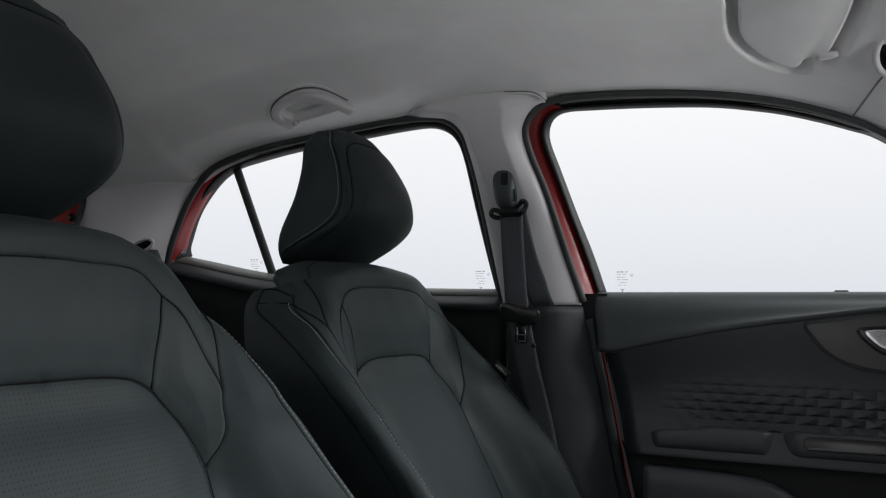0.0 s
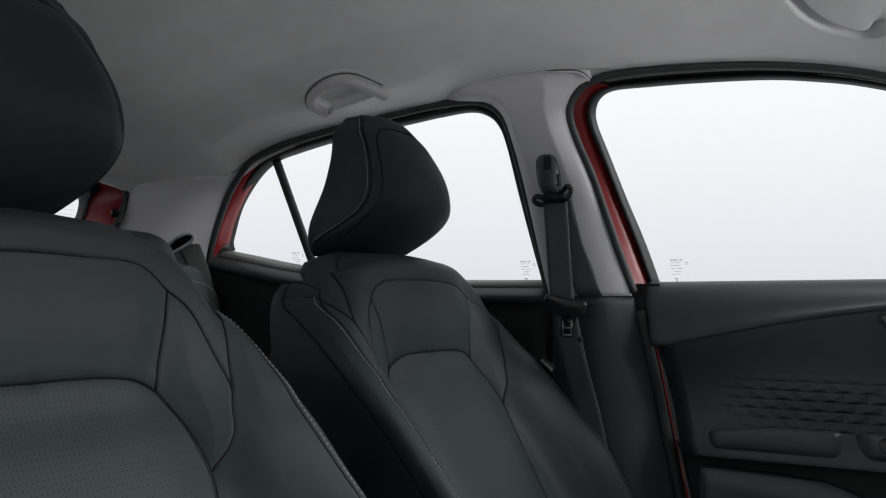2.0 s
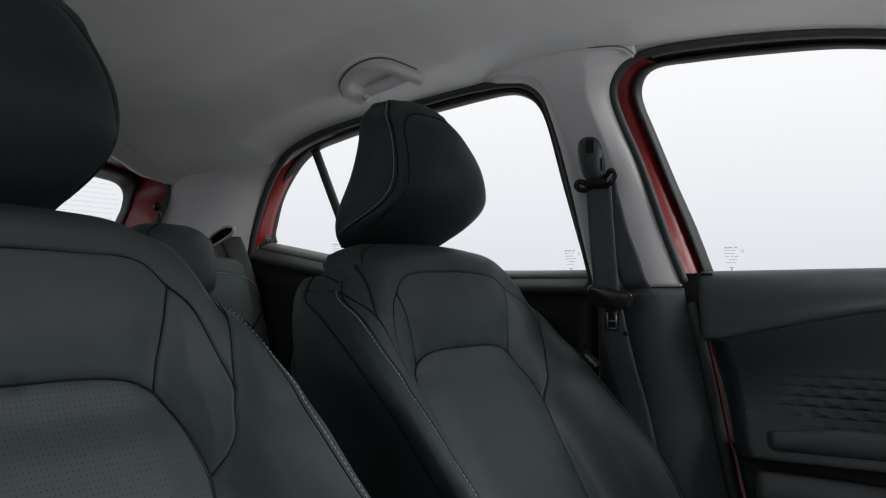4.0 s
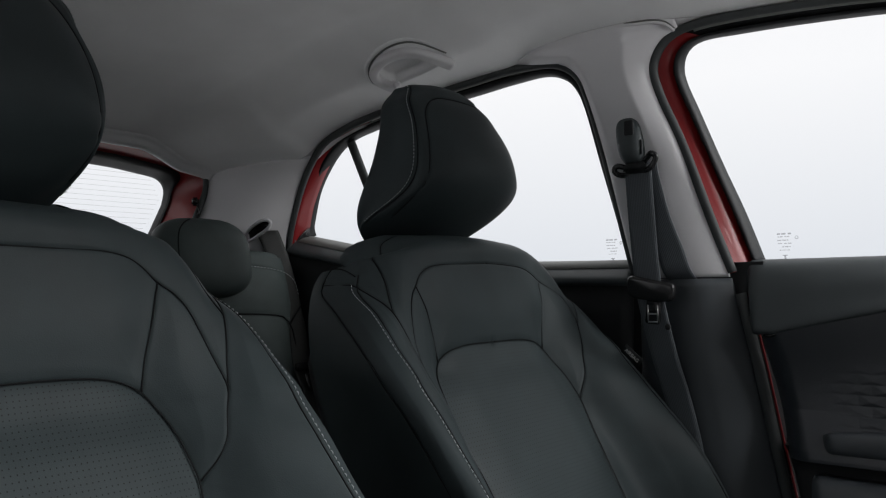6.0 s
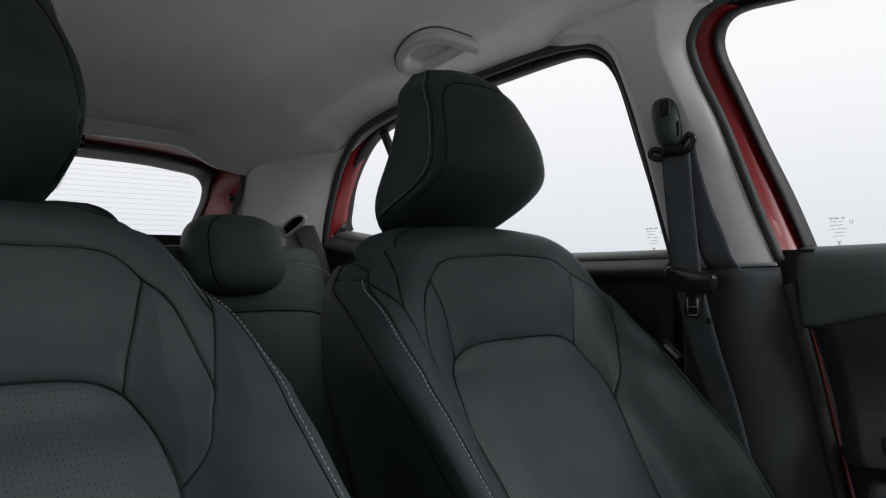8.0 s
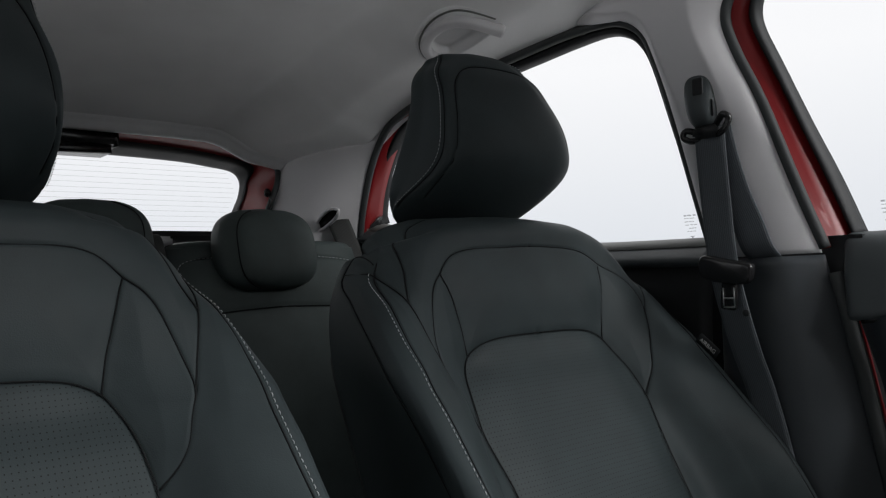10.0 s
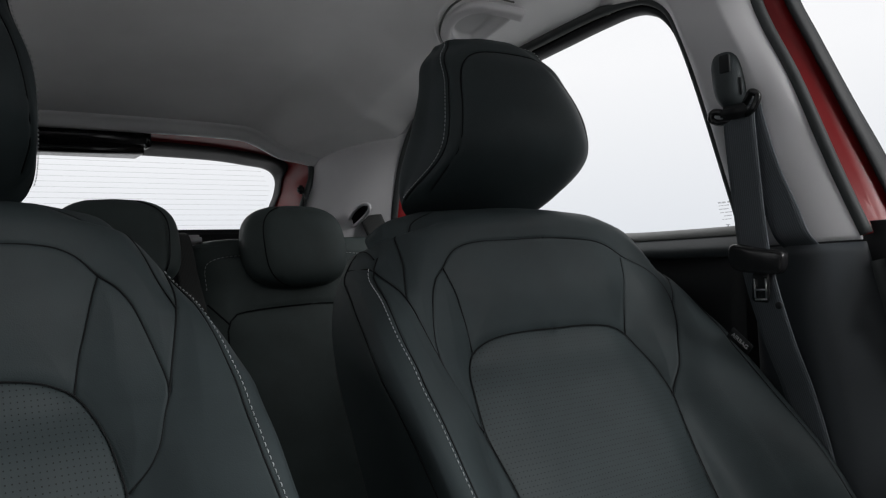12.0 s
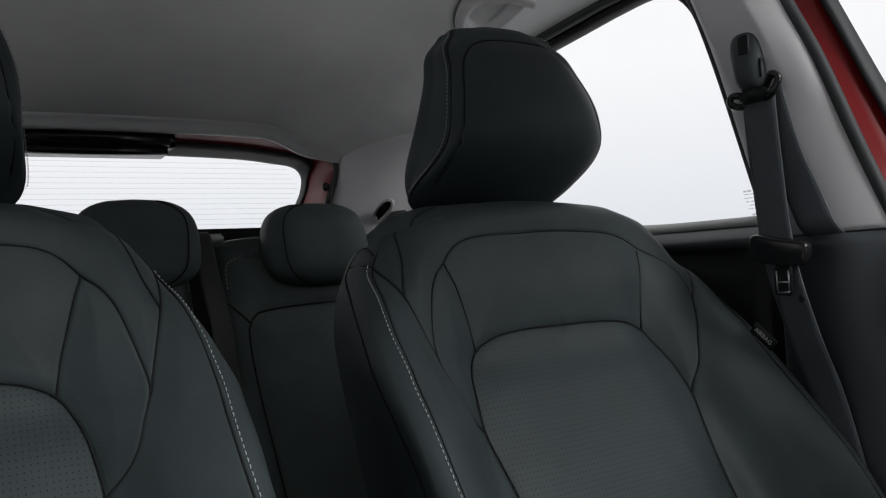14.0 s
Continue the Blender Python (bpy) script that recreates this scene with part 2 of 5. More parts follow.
def part(name, bm, material, parent, label="", smooth=True):
    """Links a bmesh as one mesh object under a thing or under a part."""
    me = bpy.data.meshes.new(name)
    bmesh.ops.recalc_face_normals(bm, faces=bm.faces)
    bm.to_mesh(me)
    bm.free()
    me.materials.append(material)
    if smooth:
        me.polygons.foreach_set("use_smooth", [True] * len(me.polygons))
    ob = new(name, me)
    if parent is not None:
        ob.parent = parent
    if label:
        tagged(ob, label)
    return ob


def empty(name, label, category, group="", kind=""):
    return tagged(new(name), label, category, group, kind)


def quads(rows, cols, wrap=False):
    f = []
    for j in range(rows - 1):
        for i in range(cols if wrap else cols - 1):
            k = (i + 1) % cols
            f.append((j * cols + i, j * cols + k, (j + 1) * cols + k, (j + 1) * cols + i))
    return f


def sheet(name, P, mat, parent=None, label="", thick=0.0, uv=None, wrap=False):
    """A grid of points as a sheet; thick: backed to that thickness, away from its face."""
    P = np.asarray(P, float)
    r, c = P.shape[:2]
    ob = link(name, P.reshape(-1, 3), quads(r, c, wrap), mat, parent, label, uv)
    if thick:
        mod = ob.modifiers.new("thickness", "SOLIDIFY")
        mod.thickness, mod.offset = abs(thick), (1 if thick > 0 else -1)
    return ob


def tube(name, line, radius, mat, parent=None, label="", sides=8, closed=False, flat=1.0, up=(1, 0, 0)):
    """A round (or flattened) bar along a line; capped."""
    p = np.array(line, float)
    n = len(p)
    rad = np.broadcast_to(np.asarray(radius, float), (n,))
    tang = np.roll(p, -1, 0) - np.roll(p, 1, 0) if closed else np.gradient(p, axis=0)
    tang /= np.linalg.norm(tang, axis=1)[:, None]
    a = np.cross(tang, np.array(up, float))
    a /= np.linalg.norm(a, axis=1)[:, None] + 1e-9
    b = np.cross(tang, a)
    ang = np.linspace(0, 2 * np.pi, sides, endpoint=False)
    ring = p[:, None] + rad[:, None, None] * (np.cos(ang)[None, :, None] * a[:, None] + flat * np.sin(ang)[None, :, None] * b[:, None])
    faces = quads(n, sides, True)
    if closed:
        faces += [((n - 1) * sides + i, (n - 1) * sides + (i + 1) % sides, (i + 1) % sides, i) for i in range(sides)]
    else:
        faces += [tuple(range(sides))[::-1], tuple((n - 1) * sides + i for i in range(sides))]
    return link(name, ring.reshape(-1, 3), faces, mat, parent, label)


def slab(outline, lift, bevel=0.0, seg=3, frame_m=None):
    """A bmesh: a flat outline (x, y) raised by lift along z, its rims rounded, set at frame_m."""
    bm = bmesh.new()
    low = [bm.verts.new((x, y, 0)) for x, y in outline]
    f = bm.faces.new(low)
    up = bmesh.ops.extrude_face_region(bm, geom=[f])
    bmesh.ops.translate(bm, verts=[v for v in up["geom"] if isinstance(v, bmesh.types.BMVert)], vec=(0, 0, lift))
    bmesh.ops.recalc_face_normals(bm, faces=bm.faces)
    if bevel:
        rim = [e for e in bm.edges if abs(e.verts[0].co.z - e.verts[1].co.z) < 1e-6]
        bmesh.ops.bevel(bm, geom=rim, offset=bevel, segments=seg, affect="EDGES", profile=0.5)
    if frame_m is not None:
        bm.transform(frame_m)
    return bm


def rounded(w, h, r, n=5):
    """A rectangle's outline with round corners, centred."""
    out = []
    for cx, cy, a0 in ((w / 2 - r, h / 2 - r, 0), (r - w / 2, h / 2 - r, 90), (r - w / 2, r - h / 2, 180), (w / 2 - r, r - h / 2, 270)):
        for k in range(n):
            a = radians(a0 + 90 * k / (n - 1))
            out.append((cx + r * math.cos(a), cy + r * math.sin(a)))
    return out


def box_bm(lo, hi, bevel=0.0, seg=2):
    bm = bmesh.new()
    bmesh.ops.create_cube(bm, size=1)
    for v in bm.verts:
        v.co = Vector([lo[i] + (v.co[i] + 0.5) * (hi[i] - lo[i]) for i in range(3)])
    if bevel:
        bmesh.ops.bevel(bm, geom=bm.edges[:], offset=bevel, segments=seg, affect="EDGES")
    return bm


def inside(poly, x, y):
    """Which of the points x, y lie within the polygon."""
    res = np.zeros(x.shape, bool)
    px, py = np.array(poly, float).T
    j = len(px) - 1
    for i in range(len(px)):
        cross = (py[i] > y) != (py[j] > y)
        xi = (px[j] - px[i]) * (y - py[i]) / (py[j] - py[i] + 1e-12) + px[i]
        res ^= cross & (x < xi)
        j = i
    return res


def line_distance(V, line):
    best = np.full(len(V), 1e9)
    for a, b in zip(line[:-1], line[1:]):
        d = b - a
        t = np.clip(((V - a) @ d) / (d @ d + 1e-12), 0, 1)
        best = np.minimum(best, np.linalg.norm(V - (a + t[:, None] * d), axis=1))
    return best


def grid_normals(P):
    n = np.cross(np.gradient(P, axis=1), np.gradient(P, axis=0))
    return n / (np.linalg.norm(n, axis=2)[..., None] + 1e-12)


def stitches(name, line, normals, mat, parent, pitch=0.0068, length=0.0045, r=0.00075):
    """A row of thread stitches along a line."""
    line = np.array(line)
    s = np.r_[0, np.cumsum(np.linalg.norm(np.diff(line, axis=0), axis=1))]
    verts, faces = [], []
    for s0 in np.arange(0.002, s[-1] - length, pitch):
        pa, pb = [np.array([np.interp(q, s, line[:, k]) for k in range(3)]) for q in (s0, s0 + length)]
        nn = np.array([np.interp(s0 + length / 2, s, normals[:, k]) for k in range(3)])
        t = (pb - pa) / (np.linalg.norm(pb - pa) + 1e-9)
        side = np.cross(t, nn)
        base = len(verts)
        for q, rr in ((pa, 0.5), (pa * 0.75 + pb * 0.25, 1), (pa * 0.25 + pb * 0.75, 1), (pb, 0.5)):
            lift = 0.0006 if rr == 1 else -0.0004
            for k in range(4):
                a = k * np.pi / 2
                verts.append(q + nn * lift + r * rr * (np.cos(a) * side + np.sin(a) * nn))
        for j in range(3):
            for k in range(4):
                faces.append((base + j * 4 + k, base + j * 4 + (k + 1) % 4, base + j * 4 + 4 + (k + 1) % 4, base + j * 4 + 4 + k))
    return link(name, verts, faces, mat, parent, "pale grey stitching")


def split_panels(P, uvw, kinds, names, parent):
    """Cuts a fine grid into its sewn panels: kinds gives each cell's panel."""
    r, c = P.shape[:2]
    V, UV = P.reshape(-1, 3), uvw.reshape(-1, 2)
    cells = np.array(quads(r, c)).reshape(-1, 4)
    flat = kinds.reshape(-1)
    for k, (nm, mat, label) in enumerate(names):
        sel = cells[flat == k]
        if not len(sel):
            continue
        used, inv = np.unique(sel, return_inverse=True)
        link(nm, V[used], inv.reshape(-1, 4), mat, parent, label, UV[used])


# ---- the front seats ----
SEAT_X, SPACING = 0.367, 0.72
ROW = [0.30, 0.45, 0.55, 0.62, 0.66, 0.70, 0.74, 0.78, 0.82, 0.86, 0.885, 0.91, 0.94, 0.97, 1.0]
MID_Y = pchip(ROW, [-0.215, -0.155, -0.104, -0.060, -0.034, -0.0065, 0.003, 0.007, 0.012, 0.016, 0.024, 0.042, 0.075, 0.115, 0.145])
MID_Z = pchip(ROW, [0.30, 0.45, 0.55, 0.62, 0.66, 0.70, 0.74, 0.78, 0.8175, 0.868, 0.882, 0.8895, 0.8955, 0.901, 0.892])
TIP = pchip(ROW, [0, 0, 0, 0, 0, 0, 0, 0, 2, 12, 32, 58, 85, 105, 130])
# stations across half the backrest: sideways place and how far proud of the middle line
ACROSS = [
    ([0] * 15, [0] * 15),
    ([0.10] * 15, [0.002] * 8 + [0.0002, -0.0050, -0.0075, -0.0065, -0.0045, -0.0062, -0.0075]),
    ([0.208, 0.194, 0.180, 0.168, 0.159, 0.149, 0.143, 0.148, 0.152, 0.145, 0.14, 0.135, 0.13, 0.13, 0.13],
     [0, 0, 0, 0, 0, 0, 0.0014, 0.0018, -0.0040, -0.0145, -0.0165, -0.0130, -0.0095, -0.0080, -0.0150]),
    ([0.248, 0.240, 0.227, 0.216, 0.2116, 0.2100, 0.2115, 0.2125, 0.2065, 0.1890, 0.1803, 0.1775, 0.1785, 0.1801, 0.1796],
     [0.05, 0.052, 0.052, 0.0470, 0.0445, 0.0380, 0.0250, 0.0120, -0.002, -0.0320, -0.0405, -0.0385, -0.0298, -0.0215, -0.0221]),
    ([0.274, 0.274, 0.273, 0.2685, 0.2660, 0.2650, 0.2625, 0.2550, 0.2395, 0.2090, 0.2040, 0.2045, 0.2040, 0.2010, 0.1975],
     [0.1, 0.112, 0.104, 0.0884, 0.079, 0.0707, 0.0402, 0.0015, -0.0495, -0.062, -0.058, -0.051, -0.0465, -0.0385, -0.032]),
    ([0.288, 0.288, 0.288, 0.2884, 0.2895, 0.2890, 0.2785, 0.2618, 0.2410, 0.2140, 0.2100, 0.2110, 0.2155, 0.2160, 0.2157],
     [0.06, 0.066, 0.058, 0.0467, 0.0395, 0.0265, -0.0115, -0.0663, -0.115, -0.12, -0.104, -0.0855, -0.0687, -0.0569, -0.0488]),
    ([0.258, 0.258, 0.258, 0.259, 0.260, 0.260, 0.258, 0.2471, 0.2270, 0.2130, 0.2100, 0.2095, 0.2102, 0.2105, 0.2106],
     [-0.16, -0.165, -0.16, -0.147, -0.1378, -0.1254, -0.126, -0.1372, -0.147, -0.139, -0.1332, -0.128, -0.12, -0.1105, -0.1]),
]
ACROSS_U = [pchip(ROW, u) for u, _ in ACROSS]
ACROSS_H = [pchip(ROW, h) for _, h in ACROSS]


def back_point(st, w):
    """A point of the backrest's face: station across (signed, 0 to 6) and height along the middle line."""
    st, w = np.atleast_1d(np.asarray(st, float)), np.atleast_1d(np.asarray(w, float))
    us = np.stack([f(w) for f in ACROSS_U], -1)
    hs = np.stack([f(w) for f in ACROSS_H], -1)
    s = np.abs(st)
    i = np.clip(s.astype(int), 0, 5)
    t = s - i
    rows = np.arange(len(s))

    def cubic(a):
        p1, p2 = a[rows, i], a[rows, i + 1]
        p0 = np.where(i > 0, a[rows, np.maximum(i - 1, 0)], -p2 if a is us else p2)
        p3 = np.where(i < 5, a[rows, np.minimum(i + 2, 6)], 2 * p2 - p1)
        tension = 0.42
        m1, m2 = tension * (p2 - p0), tension * (p3 - p1)
        return ((2 * t ** 3 - 3 * t ** 2 + 1) * p1 + (t ** 3 - 2 * t ** 2 + t) * m1 + (3 * t ** 2 - 2 * t ** 3) * p2 + (t ** 3 - t ** 2) * m2)
    u, h = cubic(us), cubic(hs)
    a = np.radians(TIP(w))
    return np.stack([np.sign(st) * u, MID_Y(w) - np.cos(a) * h, MID_Z(w) + np.sin(a) * h], -1)


def station_of(u, w):
    """The station that lies u metres from the middle at height w."""
    st = np.linspace(0, 5, 501)
    line = back_point(st, np.full(501, w))[:, 0]
    return float(np.interp(abs(u), np.maximum.accumulate(line), st)) * (1 if u >= 0 else -1)


INSERT_EDGE = [(0.0, 0.730), (0.05, 0.730), (0.085, 0.728), (0.108, 0.724), (0.125, 0.717), (0.138, 0.708), (0.147, 0.695), (0.154, 0.681),
               (0.159, 0.665), (0.163, 0.645), (0.1655, 0.622), (0.160, 0.590), (0.155, 0.560), (0.153, 0.525), (0.155, 0.45), (0.165, 0.31)]
# seams on the side towards the console
UPRIGHT_SEAM = [(0.137, 0.710), (0.1395, 0.728), (0.1425, 0.745), (0.147, 0.762), (0.152, 0.782), (0.1575, 0.803), (0.163, 0.819)]
PANEL_SEAM = [(0.0, 0.845), (0.05, 0.844), (0.105, 0.8430), (0.133, 0.8395), (0.150, 0.832), (0.164, 0.8195), (0.177, 0.809), (0.186, 0.796), (0.192, 0.782),
              (0.1965, 0.768), (0.201, 0.753), (0.205, 0.738), (0.2085, 0.722), (0.209, 0.707), (0.201, 0.685), (0.193, 0.663), (0.182, 0.643), (0.167, 0.626)]
BOLSTER_SEAM = [(0.239, 0.832), (0.236, 0.808), (0.2295, 0.783), (0.2225, 0.757), (0.216, 0.733), (0.209, 0.707)]
BAND_SEAM = [(0.0, 0.960), (0.08, 0.958), (0.13, 0.955), (0.165, 0.946), (0.183, 0.915), (0.196, 0.880), (0.207, 0.848), (0.2125, 0.833), (0.218, 0.816), (0.2295, 0.783)]
# on the side towards the window they run rounder
UPRIGHT_ROUND = [(0.136, 0.711), (0.139, 0.735), (0.142, 0.757), (0.146, 0.780), (0.150, 0.798), (0.154, 0.822)]
PANEL_ROUND = [(0.0, 0.845), (0.05, 0.844), (0.100, 0.841), (0.135, 0.834), (0.163, 0.8215), (0.188, 0.808), (0.207, 0.791), (0.217, 0.772), (0.2190, 0.755), (0.2155, 0.735),
               (0.207, 0.712), (0.189, 0.671), (0.166, 0.628)]
BAND_ROUND = [(0.0, 0.960), (0.08, 0.958), (0.13, 0.955), (0.165, 0.946), (0.183, 0.915), (0.196, 0.880), (0.207, 0.847), (0.221, 0.819), (0.240, 0.783)]
BOLSTER_ROUND = [(0.239, 0.832), (0.240, 0.808), (0.237, 0.788), (0.229, 0.768), (0.2185, 0.748)]


def backrest_parts(seat):
    cols, rows = 481, 400
    # more columns where the seams run
    st = np.interp(np.linspace(-1, 1, cols), [-1, -0.86, -0.72, -0.30, 0, 0.30, 0.72, 0.86, 1], [-6, -5, -4, -2, 0, 2, 4, 5, 6])
    wv = np.r_[np.linspace(0.31, 0.55, 80, endpoint=False), np.linspace(0.55, 1.0, rows - 80)]
    S, Wg = np.meshgrid(st, wv)
    P = back_point(S.ravel(), Wg.ravel()).reshape(rows, cols, 3)
    U = P[..., 0]
    uv = np.stack([U, Wg], -1)

    def seam(pts, side):
        q = smooth_line(pts, 70)
        return back_point([station_of(side * u, w) for u, w in q], q[:, 1])
    lines = []
    for side in (-1, 1):
        lines += [(seam(pts, side), 0.0018, 0.0013) for pts in ((INSERT_EDGE, UPRIGHT_SEAM, PANEL_SEAM, BAND_SEAM, BOLSTER_SEAM) if side < 0 else
                                                               (INSERT_EDGE, UPRIGHT_ROUND, PANEL_ROUND, BAND_ROUND, BOLSTER_ROUND))]
        wl = np.linspace(0.31, 0.835, 50)
        wp = np.linspace(0.31, 0.865, 60)
        lines += [(back_point(np.full(50, side * 3.93), wl), 0.0017, 0.0011), (back_point(np.full(60, side * 5.0), wp), 0.0018, 0.0012),
                  (back_point(side * np.linspace(4.03, 5.3, 20), np.linspace(0.834, 0.868, 20)), 0.0017, 0.0011)]
    N = grid_normals(P)
    if N[rows // 2, cols // 2, 1] > 0:
        N = -N
    V = P.reshape(-1, 3).copy()
    lift = np.zeros(len(V))
    near = np.full(len(V), 1e9)
    for ln_, wid, dep in lines:
        d = line_distance(V, ln_)
        lift -= dep * np.exp(-(d / wid) ** 2)
        near = np.minimum(near, d)
    # the pads swell between the seams, and the insert's rim is pulled in deeper
    lift += 0.0030 * (1 - np.exp(-(near / 0.026) ** 2))
    for ln_ in (lines[0][0], lines[8][0]):
        lift -= 0.0022 * np.exp(-(line_distance(V, ln_) / 0.007) ** 2)
    # soft folds of the covering
    x, z = V[:, 0], V[:, 2]
    lift += 0.0007 * np.sin(17 * x + 9 * z + 1.3) * np.sin(23 * z - 6 * x) + 0.00035 * np.sin(61 * z + 37 * x) * np.sin(41 * x - 13 * z)
    V += N.reshape(-1, 3) * lift[:, None]
    P = V.reshape(rows, cols, 3)
    # panels, by the middle of each cell
    mid = lambda A: (A[:-1, :-1] + A[1:, :-1] + A[:-1, 1:] + A[1:, 1:]) / 4
    cu, cw, cs = mid(U), mid(Wg), mid(S)
    au, door_side = np.abs(cu), cu > 0
    kind = np.full(cu.shape, 6)
    edge = lambda pts: [tuple(p) for p in smooth_line(pts, 70)]

    def within(ends, console, window):
        return np.where(door_side, inside(edge(window) + ends, au, cw), inside(edge(console) + ends, au, cw))
    band = within([(0.234, 0.755), (0.221, 0.729), (0, 0.72)], BAND_SEAM, BAND_ROUND)
    kind[np.abs(cs) < 3.93] = 5
    kind[band & (np.abs(cs) < 4)] = 3
    kind[within([(0, 0.63)], PANEL_SEAM, PANEL_ROUND) & (np.abs(cs) < 3.6)] = 2
    centre = lambda up, pan: up + [p for p in edge(pan) if p[1] > up[-1][1]][::-1] + [(0, 0.70)]
    kind[np.where(door_side, inside(centre(UPRIGHT_ROUND, PANEL_ROUND), au, cw), inside(centre(UPRIGHT_SEAM, PANEL_SEAM), au, cw))] = 1
    kind[inside(edge(INSERT_EDGE) + [(0, 0.2)], au, cw) & (np.abs(cs) < 3.5)] = 0
    kind[np.abs(cs) >= 5] = 7
    top = (cw > np.interp(np.abs(cs), [3.22, 3.4, 3.56, 3.76, 4.03, 5, 6], [0.729, 0.755, 0.783, 0.808, 0.833, 0.86, 0.88])) & ~(band & (np.abs(cs) < 4))
    top |= (cw > 0.945) & (kind != 3)
    kind[top & ((np.abs(cs) > 3.2) | (cw > 0.9))] = 4
    left = cu < 0
    kind = kind * 2 + left
    names = []
    for nm, mat, lab in (("backrest_insert", m_perforated, "perforated charcoal leather insert"), ("upper_panel", m_leather, ""), ("side_panel", m_leather, ""),
                         ("shoulder_band", m_leather, ""), ("top_panel", m_leather, ""), ("bolster", m_leather, ""), ("bolster_side", m_leather, ""),
                         ("outer_side", m_leather, "")):
        names += [(nm, mat, lab), (nm, mat, lab)]
    kind[kind == 1] = 0
    kind[kind == 3] = 2
    kind[kind == 7] = 6
    kind[kind == 9] = 8
    split_panels(P, uv, kind, names, seat)
    cage, cage_n = P[::3, ::3].reshape(-1, 3), N[::3, ::3].reshape(-1, 3)
    for ln_, wid, dep in lines:
        into = np.array([cage_n[((cage - p) ** 2).sum(1).argmin()] for p in ln_])
        tube("seam", ln_ - into * (dep * 0.62), 0.0009, m_seam, seat, "dark sewn seam", sides=6)
    # hard shell behind
    zs = np.linspace(0.28, 0.80, 24)
    ang = np.linspace(0, np.pi, 33)
    shell = []
    for z in zs:
        w = min(z, 0.86)
        e = back_point([6.0], [w])[0]
        half, y0 = e[0] - 0.002, e[1] - 0.02
        half *= 1 - 0.5 * max(0.0, (z - 0.70) / 0.10) ** 2
        dep = 0.075
        shell.append([(half * np.sign(np.cos(a)) * abs(np.cos(a)) ** 0.5, y0 + dep * np.sin(a) ** 0.6, z) for a in ang])
    sheet("back_shell", shell, m_black, seat, "dark moulded seat back shell", thick=0.004)


HZ = [0.893, 0.91, 0.93, 0.96, 1.00, 1.04, 1.08, 1.11, 1.128, 1.138, 1.142]
HEAD = [spline(HZ, v) for v in (
    [0.1055, 0.0795, 0.0500, 0.0215, 0.0105, 0.0195, 0.0415, 0.0605, 0.0753, 0.0860, 0.0930],   # middle of the face
    [0.096, 0.1085, 0.1185, 0.1180, 0.1126, 0.1050, 0.0923, 0.0739, 0.0560, 0.0439, 0.0353],   # face seam, sideways
    [0.1595, 0.1310, 0.0965, 0.0485, 0.0342, 0.0420, 0.0601, 0.0765, 0.0890, 0.0955, 0.0985],   # face seam, depth
    [0.1095, 0.1280, 0.1322, 0.1268, 0.1239, 0.1175, 0.1070, 0.0985, 0.0841, 0.0665, 0.0394],   # stitched edge, sideways
    [0.1740, 0.1625, 0.1295, 0.0775, 0.0530, 0.0582, 0.0740, 0.0885, 0.0985, 0.1030, 0.1055],   # stitched edge, depth
    [0.1000, 0.1115, 0.1205, 0.1235, 0.1172, 0.1078, 0.0995, 0.0930, 0.0810, 0.0580, 0.0240],   # back corner, sideways
    [0.1815, 0.1825, 0.1790, 0.1670, 0.1515, 0.1461, 0.1460, 0.1440, 0.1372, 0.1274, 0.1175])]   # back corner, depth


def head_section(z, st):
    """Half sections of the head restraint: station 0 face, 2 seam, 3 stitched edge, 5 back corner, 6 middle of the back."""
    yf, us, ys, ut, yt, ur, yr = [f(z) for f in HEAD]
    ctrl = np.array([(0, yf), (us * 0.62, yf + (ys - yf) * 0.22), (us, ys), (ut, yt), ((ut + ur) * 0.505, (yt + yr) / 2), (ur, yr),
                     (ur * 0.5, yr + 0.012), (0, yr + 0.014)])
    s = np.abs(st)
    i = np.clip(s.astype(int), 0, 6)
    t = (s - i)[:, None]
    mir = np.array([-1, 1])
    ext = np.vstack([ctrl[1] * mir, ctrl, ctrl[-2] * mir])
    p0, p1, p2, p3 = ext[i], ext[i + 1], ext[i + 2], ext[i + 3]
    q = 0.5 * (2 * p1 + (p2 - p0) * t + (2 * p0 - 5 * p1 + 4 * p2 - p3) * t ** 2 + (3 * p1 - p0 - 3 * p2 + p3) * t ** 3)
    return np.stack([np.sign(st) * q[:, 0], q[:, 1], np.full(len(st), z)], -1)


